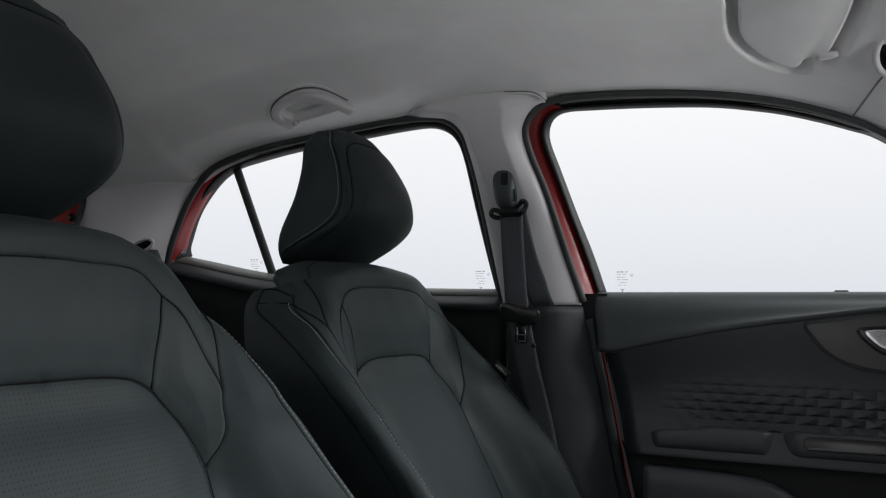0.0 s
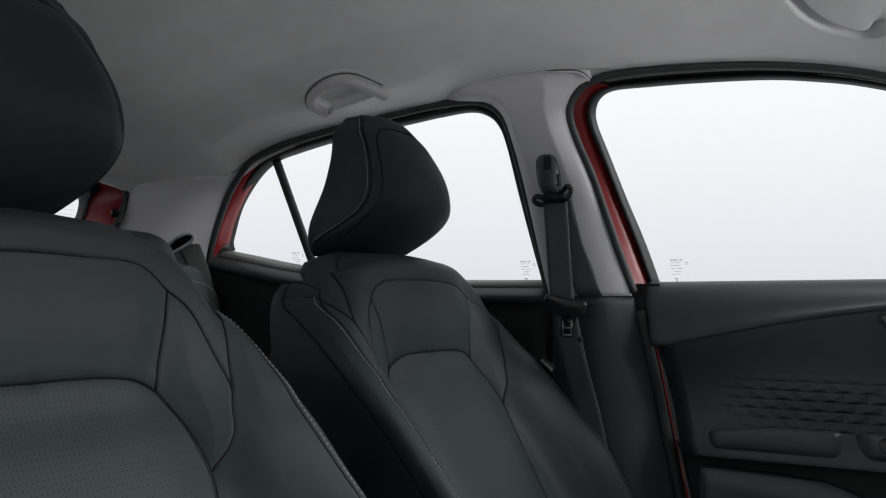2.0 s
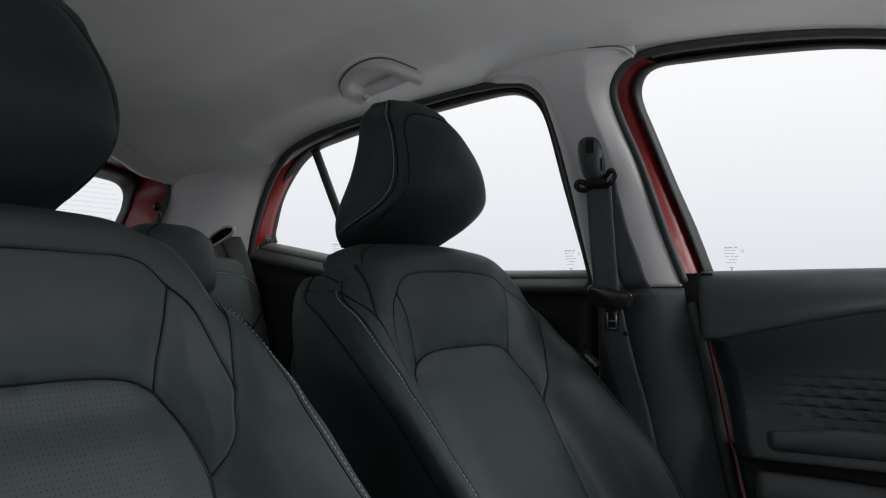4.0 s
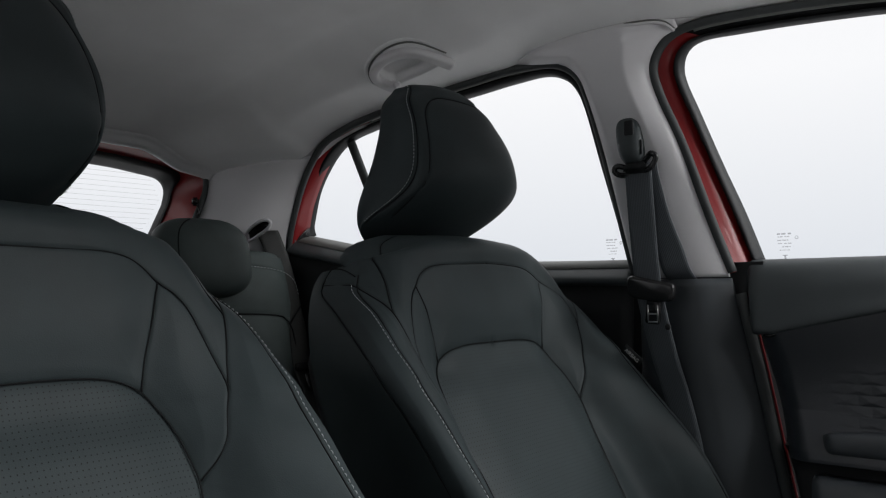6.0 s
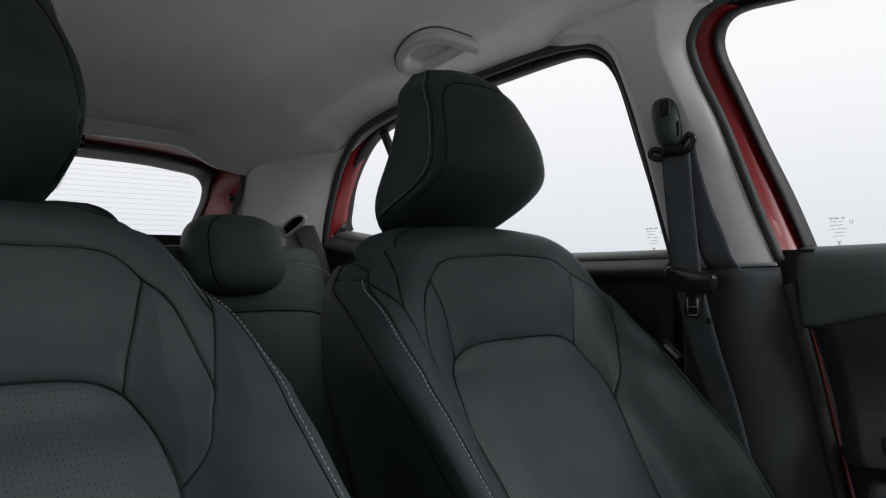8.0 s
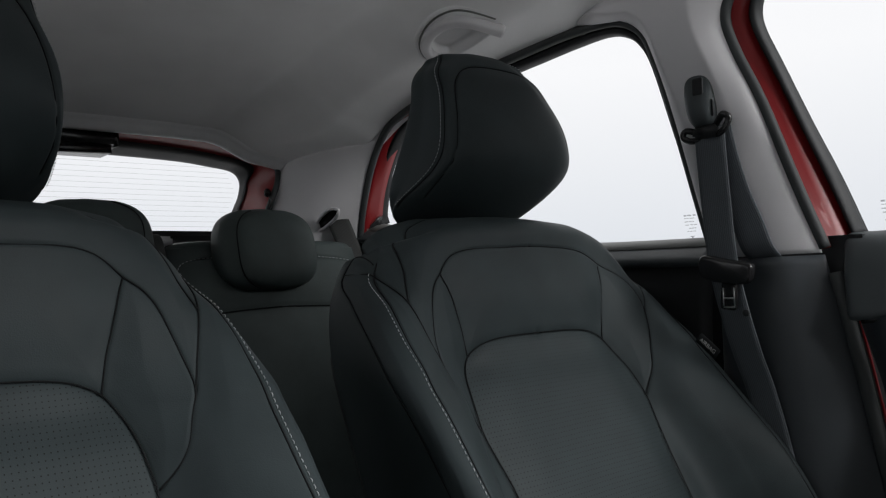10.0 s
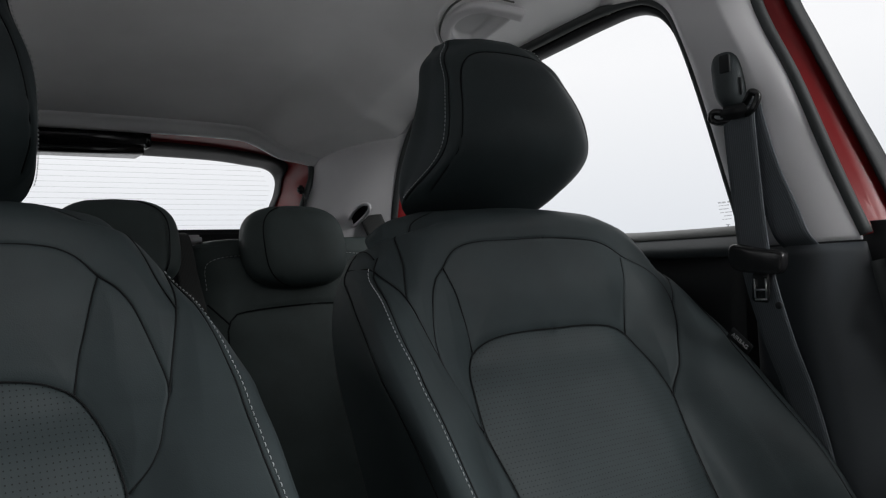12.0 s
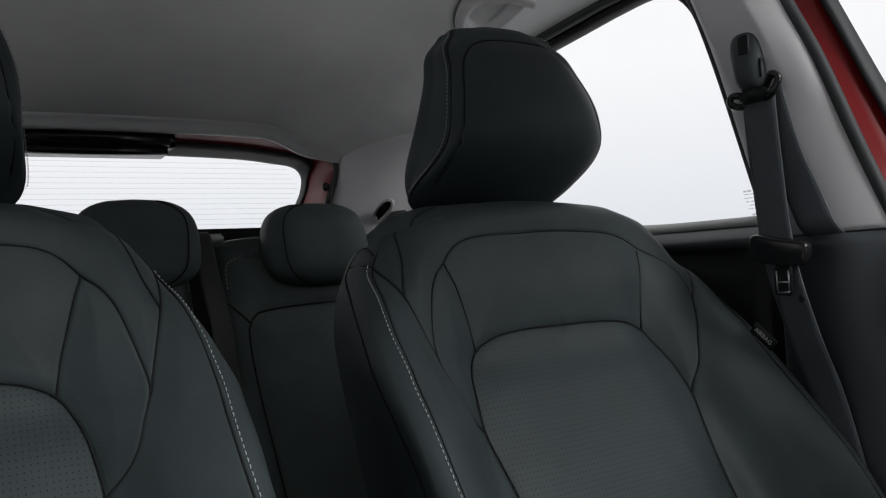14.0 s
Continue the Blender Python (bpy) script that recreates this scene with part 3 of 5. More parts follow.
def headrest(seat):
    rest = tagged(new("headrest"), "black leather winged headrest with pale side stitching")
    rest.parent = seat
    cols = 281
    st = np.interp(np.linspace(-1, 1, cols), [-1, -0.66, -0.46, -0.28, 0, 0.28, 0.46, 0.66, 1], [-7, -5, -3, -2, 0, 2, 3, 5, 7])
    zs = np.r_[np.linspace(0.893, 0.912, 8, endpoint=False), np.linspace(0.912, 1.11, 96, endpoint=False), np.linspace(1.11, 1.142, 30)]
    P = np.array([head_section(z, st) for z in zs])
    rows = len(zs)
    N = grid_normals(P)
    if N[rows // 2, cols // 2, 1] > 0:
        N = -N
    V = P.reshape(-1, 3).copy()
    half = [(2.0, 0.925), (2.0, 0.99), (2.0, 1.04), (1.99, 1.068), (1.93, 1.088), (1.76, 1.103), (1.45, 1.111), (0.9, 1.1145), (0.0, 1.1155)]
    face = smooth_line(half + [(-a, z) for a, z in half[-2::-1]], 200)
    lines = [np.array([head_section(z, np.array([a]))[0] for a, z in face])]
    for side in (-1, 1):
        lines.append(np.array([head_section(z, np.array([side * 2.92]))[0] for z in np.linspace(0.915, 1.134, 90)]))
    lift, near = np.zeros(len(V)), np.full(len(V), 1e9)
    for ln_ in lines:
        d = line_distance(V, ln_)
        lift -= 0.0018 * np.exp(-(d / 0.0020) ** 2)
        near = np.minimum(near, d)
    lift += 0.002 * (1 - np.exp(-(near / 0.018) ** 2)) * np.clip((1.138 - V[:, 2]) / 0.02, 0, 1)
    lift += 0.0005 * np.sin(31 * V[:, 2] + 12 * V[:, 0]) * np.sin(26 * V[:, 0] + 2)
    V += N.reshape(-1, 3) * lift[:, None]
    P = V.reshape(rows, cols, 3)
    mid = (st[:-1] + st[1:]) / 2
    zm = (zs[:-1] + zs[1:]) / 2
    S, Z = np.meshgrid(mid, zm)
    kind = np.full(S.shape, 2)
    kind[np.abs(S) < 2.92] = 1
    kind[inside([tuple(p) for p in face] + [(-2.0, 0.88), (2.0, 0.88)], S, Z)] = 0
    uv = np.stack([P[..., 0], P[..., 2]], -1)
    split_panels(P, uv, kind, [("face_pad", m_leather, ""), ("face_border", m_leather, ""), ("side_cover", m_leather, "")], rest)
    bottom = P[0]
    link("underside", list(bottom) + [bottom.mean(0)], [(i, i + 1, cols) for i in range(cols - 1)], m_leather, rest)
    for side in (-1, 1):
        z = np.r_[np.linspace(0.918, 1.10, 150), np.linspace(1.10, 1.139, 60)]
        ln_ = np.array([head_section(q, np.array([side * 3.10]))[0] for q in z])
        c = np.array([0, 0.11, 1.0])
        nrm = ln_ - c
        nrm[:, 2] *= 0.3
        nrm /= np.linalg.norm(nrm, axis=1)[:, None]
        stitches("stitching", ln_ + nrm * 0.0013, nrm, m_thread, rest, pitch=0.0058, length=0.0036, r=0.00058)
    cage, cage_n = P.reshape(-1, 3)[::2], N.reshape(-1, 3)[::2]
    for ln_ in lines:
        into = np.array([cage_n[((cage - p) ** 2).sum(1).argmin()] for p in ln_])
        tube("seam", ln_ - into * 0.0008, 0.0009, m_seam, rest, "dark sewn seam", sides=6)
    for side in (-1, 1):
        tube("post", [(side * 0.065, 0.135, 0.86), (side * 0.065, 0.137, 0.90)], 0.006, m_steel, rest, "steel headrest post")


def cushion_parts(seat):
    """The seat's base, low in the car."""
    rows = []
    for y, zt, zb in ((-0.66, 0.24, 0.14), (-0.64, 0.31, 0.13), (-0.56, 0.335, 0.12), (-0.40, 0.325, 0.12), (-0.28, 0.31, 0.12), (-0.20, 0.30, 0.12), (-0.17, 0.27, 0.13)):
        ang = np.linspace(0, 2 * np.pi, 48, endpoint=False)
        zc, hh = (zt + zb) / 2, (zt - zb) / 2
        c, s = np.cos(ang), np.sin(ang)
        x = 0.255 * np.sign(c) * np.abs(c) ** 0.35
        z = zc + hh * np.sign(s) * np.abs(s) ** 0.5 + np.where(s > 0, 0.03 * np.clip((np.abs(x) - 0.16) / 0.08, 0, 1), 0)
        rows.append(np.stack([x, np.full(48, y), z], -1))
    ob = sheet("cushion", rows, m_leather, seat, wrap=True)
    for side in (-1, 1):
        part("seat_rail", box_bm((side * 0.19 - 0.02, -0.6, 0.0), (side * 0.19 + 0.02, -0.05, 0.14), 0.004), m_steel, seat, "steel seat rail")
        part("side_cover", box_bm((side * 0.27 - 0.02, -0.55, 0.10), (side * 0.27 + 0.02, -0.02, 0.30), 0.012, 3), m_black, seat, "dark plastic side cover")
    return ob


def bolster_stitching(seat, side):
    """White thread along the edge of the bolster beside the console."""
    wl = np.linspace(0.32, 0.825, 300)
    ln_ = back_point(np.full(300, side * 4.07), wl)
    nrm = np.cross(np.gradient(ln_, axis=0), back_point(np.full(300, side * 4.2), wl) - ln_)
    nrm /= np.linalg.norm(nrm, axis=1)[:, None]
    if nrm[150, 1] > 0:
        nrm = -nrm
    stitches("stitching", ln_ + nrm * 0.0005, nrm, m_thread, seat, r=0.0005)


def front_seat():
    seat = empty("front_seat", "charcoal leather front seat with perforated backrest insert", "car seat", "front seats")
    backrest_parts(seat)
    headrest(seat)
    cushion_parts(seat)
    seat.matrix_world = pose(SEAT_X, 0, 0)
    return seat


def mirror_thing(ob, m):
    """A copy of a thing with its parts, handed the other way, at the pose m."""
    twin = copy_thing(ob, m)
    for o in (twin, *twin.children_recursive):
        if o.data:
            o.data = o.data.copy()
            o.data.transform(Matrix.Diagonal((-1, 1, 1, 1)))
            o.data.flip_normals()
    return twin


seat_far = front_seat()
bolster_stitching(seat_far, -1)
seat_near = mirror_thing(seat_far, pose(SEAT_X - SPACING - 0.007, 0, 0.007))
# its backrest is filled out a little wider
for child in seat_near.children:
    if child.data:
        child.data.transform(Matrix.Diagonal((1.013, 1, 1, 1)))
for child in seat_far.children:
    if child.name.startswith("headrest"):
        child.location.x = 0.005


# ---- the car body: planes of the side ----
def trim_x(y, z):
    return 0.685 - 0.11 * (z - 0.83) - 0.09 * max(0.0, y)


def glass_x(y, z):
    return 0.755 - 0.24 * (z - 0.85) - 0.06 * max(0.0, y)


# edge of the trim round the front door opening, and of the front glass (y, z), from the belt line up and forward
FRONT_TRIM = [(-0.251, 0.831), (-0.222, 0.919), (-0.184, 1.047), (-0.152, 1.13), (-0.140, 1.178), (-0.147, 1.208), (-0.170, 1.234), (-0.205, 1.246),
              (-0.256, 1.249), (-0.347, 1.245), (-0.455, 1.235), (-0.557, 1.219), (-0.653, 1.195), (-0.744, 1.160), (-0.803, 1.126), (-0.95, 1.03), (-1.06, 0.94)]
FRONT_GLASS = [(-0.288, 0.851), (-0.264, 0.934), (-0.236, 1.016), (-0.206, 1.11), (-0.190, 1.160), (-0.188, 1.188), (-0.200, 1.212), (-0.228, 1.223),
               (-0.287, 1.222), (-0.385, 1.217), (-0.503, 1.207), (-0.580, 1.194), (-0.652, 1.177), (-0.745, 1.145), (-0.805, 1.116), (-0.95, 1.01), (-1.05, 0.92)]
REAR_TRIM = [(-0.088, 0.82), (-0.073, 0.897), (-0.042, 1.06), (-0.018, 1.158), (-0.001, 1.200), (0.030, 1.226), (0.071, 1.234), (0.151, 1.234), (0.234, 1.226),
             (0.349, 1.213), (0.516, 1.188), (0.600, 1.166), (0.655, 1.140), (0.713, 1.073), (0.762, 0.98), (0.786, 0.915), (0.80, 0.84)]
REAR_GLASS = [(-0.046, 0.858), (-0.030, 0.94), (-0.012, 1.04), (0.005, 1.145), (0.020, 1.185), (0.045, 1.208), (0.082, 1.218), (0.150, 1.215), (0.225, 1.208),
              (0.406, 1.190), (0.540, 1.169), (0.602, 1.154), (0.660, 1.121), (0.727, 1.055), (0.768, 0.985), (0.778, 0.962), (0.776, 0.945)]


def on(fx, pts, dx=0.0, n=120):
    return np.array([(fx(y, z) + dx, y, z) for y, z in smooth_line(pts, n)])


def between(a, b, f):
    return a + (b - a) * f


def opening(seal_r, trim_pts, glass_pts, red_span, split, n=140):
    """Seal, painted flange and black window frame between the trim's edge and the glass."""
    A, B = on(trim_x, trim_pts, 0.0, n), on(glass_x, glass_pts, -0.004, n)
    tagged(tube("door_seal", between(A, B, 0.10) + np.array([-0.002, 0, 0]), np.interp(np.arange(n), [0, 40, 62, n - 1], [0.0088, 0.0085, seal_r, seal_r]), m_rubber, None, "", 10), "black rubber door seal round the opening", kind="structure")
    f0, f1, f2 = 0.18, split, split + 0.06
    rows = [between(A, B, f) + np.array([dx, 0, 0]) for f, dx in ((-0.05, 0.004), (f0, 0.010), (0.34, 0.006), (f1, 0.010), (f2, 0.02))]
    lo, hi = red_span
    R = np.array(rows)
    tagged(sheet("door_flange", R[:, lo:hi], m_red, None, "", thick=0.002), "red painted body flange beside the door", kind="structure")
    # past the red span the flange is blackened for the gap's shade
    if lo > 0:
        tagged(sheet("door_gap", R[:, :lo + 1], m_gloss, None, "", thick=0.002), "black sheet for the dark of the gap behind the door seal", kind="structure")
    if hi < n:
        tagged(sheet("door_gap", R[:, hi - 1:], m_gloss, None, "", thick=0.002), "black sheet for the dark of the gap behind the door seal", kind="structure")
    if lo > 0:
        tagged(tube("seal_lip", (between(A, B, 0.36) + np.array([-0.004, 0, 0]))[:lo], 0.0030, m_sill, None, "", 8), "grey lip between the door seal and the window frame", kind="structure")
    if hi < n:
        tagged(tube("seal_lip", (between(A, B, 0.36) + np.array([-0.004, 0, 0]))[hi:], 0.0030, m_sill, None, "", 8), "grey lip between the door seal and the window frame", kind="structure")
    F = np.array([between(A, B, f) + np.array([dx, 0, 0]) for f, dx in ((split, 0.016), (split + 0.01, 0.004), (split + 0.06, -0.004), (0.5 + split * 0.5, -0.008), (0.93, -0.005), (0.98, 0.0), (1.02, 0.006))])
    tagged(sheet("window_frame", F, m_black, None, "", thick=0.002), "black rubber window frame of the door", kind="structure")


opening(0.0062, FRONT_TRIM, FRONT_GLASS, (0, 46), 0.68)
opening(0.0085, REAR_TRIM, REAR_GLASS, (92, 133), 0.54)


def pane(name, outline, label, mat=m_glass, thick=0.004):
    """A curved side window from its outline (y, z) on the glass plane."""
    pts = [(glass_x(y, z), y, z) for y, z in outline]
    bm = bmesh.new()
    vs = [bm.verts.new(p) for p in pts]
    f = bm.faces.new(vs)
    bmesh.ops.triangulate(bm, faces=[f])
    ob = part(name, bm, mat, None, "", smooth=False)
    ob.visible_shadow = False
    return tagged(ob, label, kind="structure")


front_pane = pane("window_1", [tuple(p) for p in smooth_line(FRONT_GLASS, 80)] + [(-1.06, 0.84), (-0.29, 0.84)], "clear front door window glass")
rear_pane = pane("window_2", [tuple(p) for p in smooth_line(REAR_GLASS, 80)] + [(0.705, 0.92), (0.557, 0.888), (0.32, 0.868), (0.14, 0.85), (-0.044, 0.848)], "clear rear door window glass")


def glass_stamp(y, z):
    """Print in the window's corner: unreadable lines as plain bars, and small round marks."""
    stamp = empty("glass_print", "small grey maker's print on the window glass", "glass print", "window prints")
    def bar(y0, y1, z0, z1):
        a = 0.0012
        bm = bmesh.new()
        vs = [bm.verts.new((glass_x(q, r) - 0.0015, q, r)) for q, r in ((y0, z0), (y1, z0), (y1, z1), (y0, z1))]
        up = [bm.verts.new(v.co - Vector((a * 0.3, 0, 0))) for v in vs]
        bm.faces.new(vs)
        bm.faces.new(up)
        for k in range(4):
            bm.faces.new((vs[k], vs[(k + 1) % 4], up[(k + 1) % 4], up[k]))
        part("print_bar", bm, m_stamp, stamp, smooth=False)
    for k, (l, off, h) in enumerate(((0.026, 0.0, 0.0026), (0.021, 0.001, 0.0013), (0.019, 0.002, 0.0016), (0.023, -0.001, 0.0014), (0.014, -0.003, 0.0016), (0.017, 0.0, 0.0012))):
        zz = z - k * 0.0055
        n = 3 + k % 3
        cut = l / n
        for j in range(n):
            y0 = y + off - l / 2 + j * cut
            bar(y0, y0 + cut * (0.62 + 0.22 * ((j + k) % 2)), zz, zz - h)
    bar(y - 0.004, y + 0.004, z - 0.036, z - 0.0375)
    bar(y - 0.0015, y + 0.0015, z - 0.0375, z - 0.043)
    bar(y - 0.006, y + 0.006, z - 0.0445, z - 0.0455)
    ring = [(glass_x(y - 0.021, z - 0.008) - 0.002, y - 0.021 + 0.0024 * math.cos(a), z - 0.008 + 0.0024 * math.sin(a)) for a in np.linspace(0, 2 * np.pi, 14, endpoint=False)]
    tube("ring_mark", ring, 0.0006, m_stamp, stamp, sides=5, closed=True)
    return stamp


glass_stamp(-0.322, 0.897)
glass_stamp(-0.006, 0.902)
glass_stamp(0.585, 0.936)

# quarter divider bar of the rear door
bar_a, bar_b = np.array((glass_x(0.598, 1.152), 0.598, 1.152)), np.array((glass_x(0.528, 0.885), 0.528, 0.885))
tagged(tube("window_divider", [bar_a + (bar_b - bar_a) * t + np.array([-0.006, 0, 0]) for t in np.linspace(0, 1, 8)], 0.0125, m_rubber, None, "", 8, flat=0.6), "black divider bar in the rear door window", kind="structure")


# ---- headliner ----
EDGE = [(-1.05, 0.652, 0.95), (-0.95, 0.655, 1.035), (-0.803, 0.652, 1.13), (-0.744, 0.648, 1.164), (-0.653, 0.644, 1.199), (-0.557, 0.641, 1.223), (-0.455, 0.639, 1.239),
        (-0.347, 0.638, 1.249), (-0.256, 0.637, 1.253), (-0.205, 0.628, 1.256), (-0.15, 0.612, 1.262), (-0.05, 0.603, 1.262), (0.05, 0.605, 1.256), (0.13, 0.622, 1.240), (0.234, 0.619, 1.230), (0.349, 0.610, 1.217),
        (0.516, 0.598, 1.192), (0.600, 0.592, 1.170), (0.655, 0.587, 1.143), (0.69, 0.575, 1.118), (0.76, 0.553, 1.105), (0.85, 0.52, 1.100), (0.93, 0.485, 1.095)]
EY = [e[0] for e in EDGE]
EDGE_X, EDGE_Z = pchip(EY, [e[1] for e in EDGE]), pchip(EY, [e[2] for e in EDGE])
ROOF_Z = pchip([-1.05, -0.9, -0.75, -0.6, -0.4, -0.1, 0.2, 0.45, 0.65, 0.80, 0.93], [1.18, 1.235, 1.275, 1.297, 1.312, 1.324, 1.322, 1.300, 1.258, 1.212, 1.158])


def roof_grid(ts, ys):
    """Points of the headliner: ts from -1 to 1 across it, ys along the car."""
    T, Y = np.meshgrid(np.asarray(ts, float), np.asarray(ys, float))
    a = np.abs(T)
    ex, ez, rz = [f(Y.ravel()).reshape(Y.shape) for f in (EDGE_X, EDGE_Z, ROOF_Z)]
    x = ex * (0.55 * a + 0.45 * np.sin(a * np.pi / 2))
    q = np.clip((a - 0.52) / 0.26, 0, 1)
    bulge = 0.016 * np.exp(-((x - 0.50) / 0.075) ** 2 - ((Y - 0.29) / 0.14) ** 2)
    return np.stack([np.copysign(x, T), Y, rz - (rz - ez) * (0.50 * a ** 3 + 0.50 * q * q * (3 - 2 * q)) - bulge], -1)


def ceiling_z(x, y):
    q = roof_grid(np.linspace(0, 1, 60), [y])[0]
    return float(np.interp(abs(x), q[:, 0], q[:, 2]))


VISOR = [(0.05, -0.592), (0.212, -0.593), (0.325, -0.585), (0.385, -0.589), (0.462, -0.607), (0.520, -0.631), (0.552, -0.652), (0.548, -0.664), (0.529, -0.668), (0.505, -0.676), (0.512, -0.692), (0.500, -0.704), (0.449, -0.715), (0.283, -0.735), (0.05, -0.745)]
FLAT = np.array((-0.91, -0.68, 0.81))


def onto_ceiling(x, y, z):
    """Carries a point of the visor's level plan up to the headliner."""
    p, lo, hi = np.array((x, y, z)), 0.9, 1.25
    for _ in range(14):
        q = FLAT + (p - FLAT) * (lo + hi) / 2
        lo, hi = (lo, (lo + hi) / 2) if q[2] >= ceiling_z(q[0], q[1]) else ((lo + hi) / 2, hi)
    return q


visor_line = np.array([onto_ceiling(x, y, 1.236) for x, y in smooth_line(VISOR, 80)]) + np.array((0.002, -0.005, 0))
roof = roof_grid(np.linspace(-1, 1, 301), np.linspace(-0.82, 0.93, 360))
roof[..., 2] += 0.0015 * np.sin(5 * roof[..., 0] + 2) * np.sin(7 * roof[..., 1])
flat_roof = roof.reshape(-1, 3)
ring_ = np.vstack([visor_line, visor_line[:1]])[:, :2]
away = line_distance(flat_roof[:, :2], ring_)
away[inside(ring_, flat_roof[:, 0], flat_roof[:, 1])] = 0
dent = np.clip((0.020 - away) / 0.009, 0, 1)
flat_roof[:, 2] += 0.034 * dent * dent * (3 - 2 * dent)
GRIP = smooth_line([(0.542, 0.363, 1.220), (0.511, 0.378, 1.231), (0.486, 0.366, 1.242), (0.471, 0.334, 1.252), (0.465, 0.293, 1.257), (0.471, 0.254, 1.255), (0.492, 0.226, 1.245), (0.526, 0.203, 1.232)], 60)
hollow = GRIP[:, :2] * 0.98 + GRIP[:, :2].mean(0) * 0.02
within = inside(hollow, flat_roof[:, 0], flat_roof[:, 1])
depth = np.clip(line_distance(flat_roof[:, :2], np.vstack([hollow, hollow[:1]])) / 0.010, 0, 1) * within
flat_roof[:, 2] += 0.020 * depth * depth * (3 - 2 * depth)
roof = flat_roof.reshape(roof.shape)
tagged(sheet("ceiling", roof, m_headliner, None, "", thick=0.01), "grey cloth headliner of the car roof", kind="structure")


# the headliner's rear edge turns down over the tailgate frame
edge_t = np.linspace(-1, 1, 90)
fall = 1 - 0.3 * np.abs(edge_t) ** 6
lip = []
for y, dz in ((0.905, 0.0), (0.914, -0.001), (0.920, -0.005), (0.923, -0.011), (0.928, -0.016), (0.938, -0.018)):
    q = roof_grid(edge_t, [min(y, 0.925)])[0]
    q[:, 1] = y
    q[:, 2] += dz * fall - 0.0012
    lip.append(q)
tagged(sheet("ceiling_edge", lip, m_headliner, None, "", thick=0.003), "grey cloth edge of the headliner over the tailgate", kind="structure")


# backing rail along the roof's edge, behind the seals
rail = []
for y in np.linspace(-1.05, 0.93, 120):
    e = np.array((EDGE_X(y), y, EDGE_Z(y)))
    rail.append([e + np.array([-0.004, 0, 0.006]), e + np.array([0.012, 0, 0.0]), e + np.array([0.022, 0, -0.014])])
tagged(sheet("roof_rail", rail, m_trim, None, "", thick=0.003), "grey edge rail of the headliner", kind="structure")


# ---- B pillar ----
bp = tagged(new("pillar_trim"), "light grey upper B pillar trim between the doors", kind="structure")
rt = smooth_line(REAR_TRIM[:7], 200)
ft = smooth_line(FRONT_TRIM[:8], 200)
rows = []
for z in np.linspace(0.826, 1.243, 60):
    yr = float(np.interp(z, rt[:, 1], rt[:, 0])) if z < 1.23 else 0.071 + (z - 1.23) * 4.0
    yf = float(np.interp(z, ft[:, 1], ft[:, 0]))
    w = yf - yr
    fade = min(1.0, max(0.0, (1.11 - z) / 0.13))
    crease = 0.64 + 0.1 * (1 - fade)
    sec_s = [0.0, 0.06, 0.16, crease - 0.03, crease, crease + 0.03, 0.93, 1.0]
    proud = 0.026 + 0.012 * max(0.0, (z - 1.1) / 0.14)
    sec_h = [0.0, 0.014, 0.021, proud, proud * 1.02, proud * 0.96, 0.007 * fade + 0.72 * proud * (1 - fade), -0.002]
    hs = pchip(sec_s, sec_h)
    soft = lambda s: proud * min(1.0, s / 0.18) ** 0.7 * min(1.0, (1 - s) / 0.26) ** 0.7
    rows.append([(trim_x(yr + w * s, z) - fade * float(hs(s)) - (1 - fade) * soft(s), yr + w * s, z) for s in np.linspace(0, 1, 60)])
# the flare under the headliner
top = rows[-1]
for k in range(1, 9):
    f = k / 8
    rows.append([(p[0] - (p[0] - (EDGE_X(p[1]) - 0.001)) * f, p[1], p[2] + (max(EDGE_Z(p[1]) + 0.001, p[2]) - p[2]) * f) for p in top])
sheet("upper_trim", rows, m_trim, bp, thick=0.003)
joint = smooth_line([(0.609, 0.100, 1.256), (0.608, 0.060, 1.2605), (0.606, 0.0, 1.2635), (0.606, -0.105, 1.2625), (0.610, -0.160, 1.259), (0.616, -0.182, 1.253), (0.622, -0.196, 1.240)], 50)
tube("joint", joint + np.array([-0.002, 0, 0]), 0.0016, m_sill, bp, "dark joint between pillar trim and headliner", 6)
tube("edge", joint + np.array([-0.003, 0, -0.0045]), 0.0026, m_trim, bp, "rounded grey edge of the pillar trim", 8)
arch = [(0.6475 - 0.0035 * math.sin(a), -0.101 + 0.034 * math.cos(a), 1.085 + 0.037 * math.sin(a)) for a in np.linspace(-0.5, math.pi + 0.5, 30)]
tube("adjuster_rim", [(trim_x(y, z) - 0.0255 - 0.004 * max(0.0, (z - 1.1) / 0.14), y, z) for _, y, z in arch], 0.0016, m_trim, bp, "grey rim round the belt adjuster", 6)

# lower pillar cover, widening downwards
FRONT_LOW = pchip([0.0, 0.30, 0.49, 0.70, 0.826], [-0.40, -0.36, -0.318, -0.279, -0.252])
REAR_LOW = pchip([0.0, 0.30, 0.49, 0.70, 0.826], [-0.02, -0.05, -0.075, -0.088, -0.090])
rows = []
for z in np.linspace(0.02, 0.823, 60):
    yr, yf = float(REAR_LOW(z)), float(FRONT_LOW(z))
    w = yf - yr
    hs = pchip([0, 0.08, 0.3, 0.58, 0.68, 0.9, 1.0], [-0.01, 0.018, 0.030, 0.034, 0.032, 0.010, -0.004])
    base = 0.688 + 0.02 * (0.826 - z)
    rows.append([(base - float(hs(s)), yr + w * s, z) for s in np.linspace(0, 1, 48)])
lowp = tagged(new("pillar_cover"), "black plastic lower B pillar cover", kind="structure")
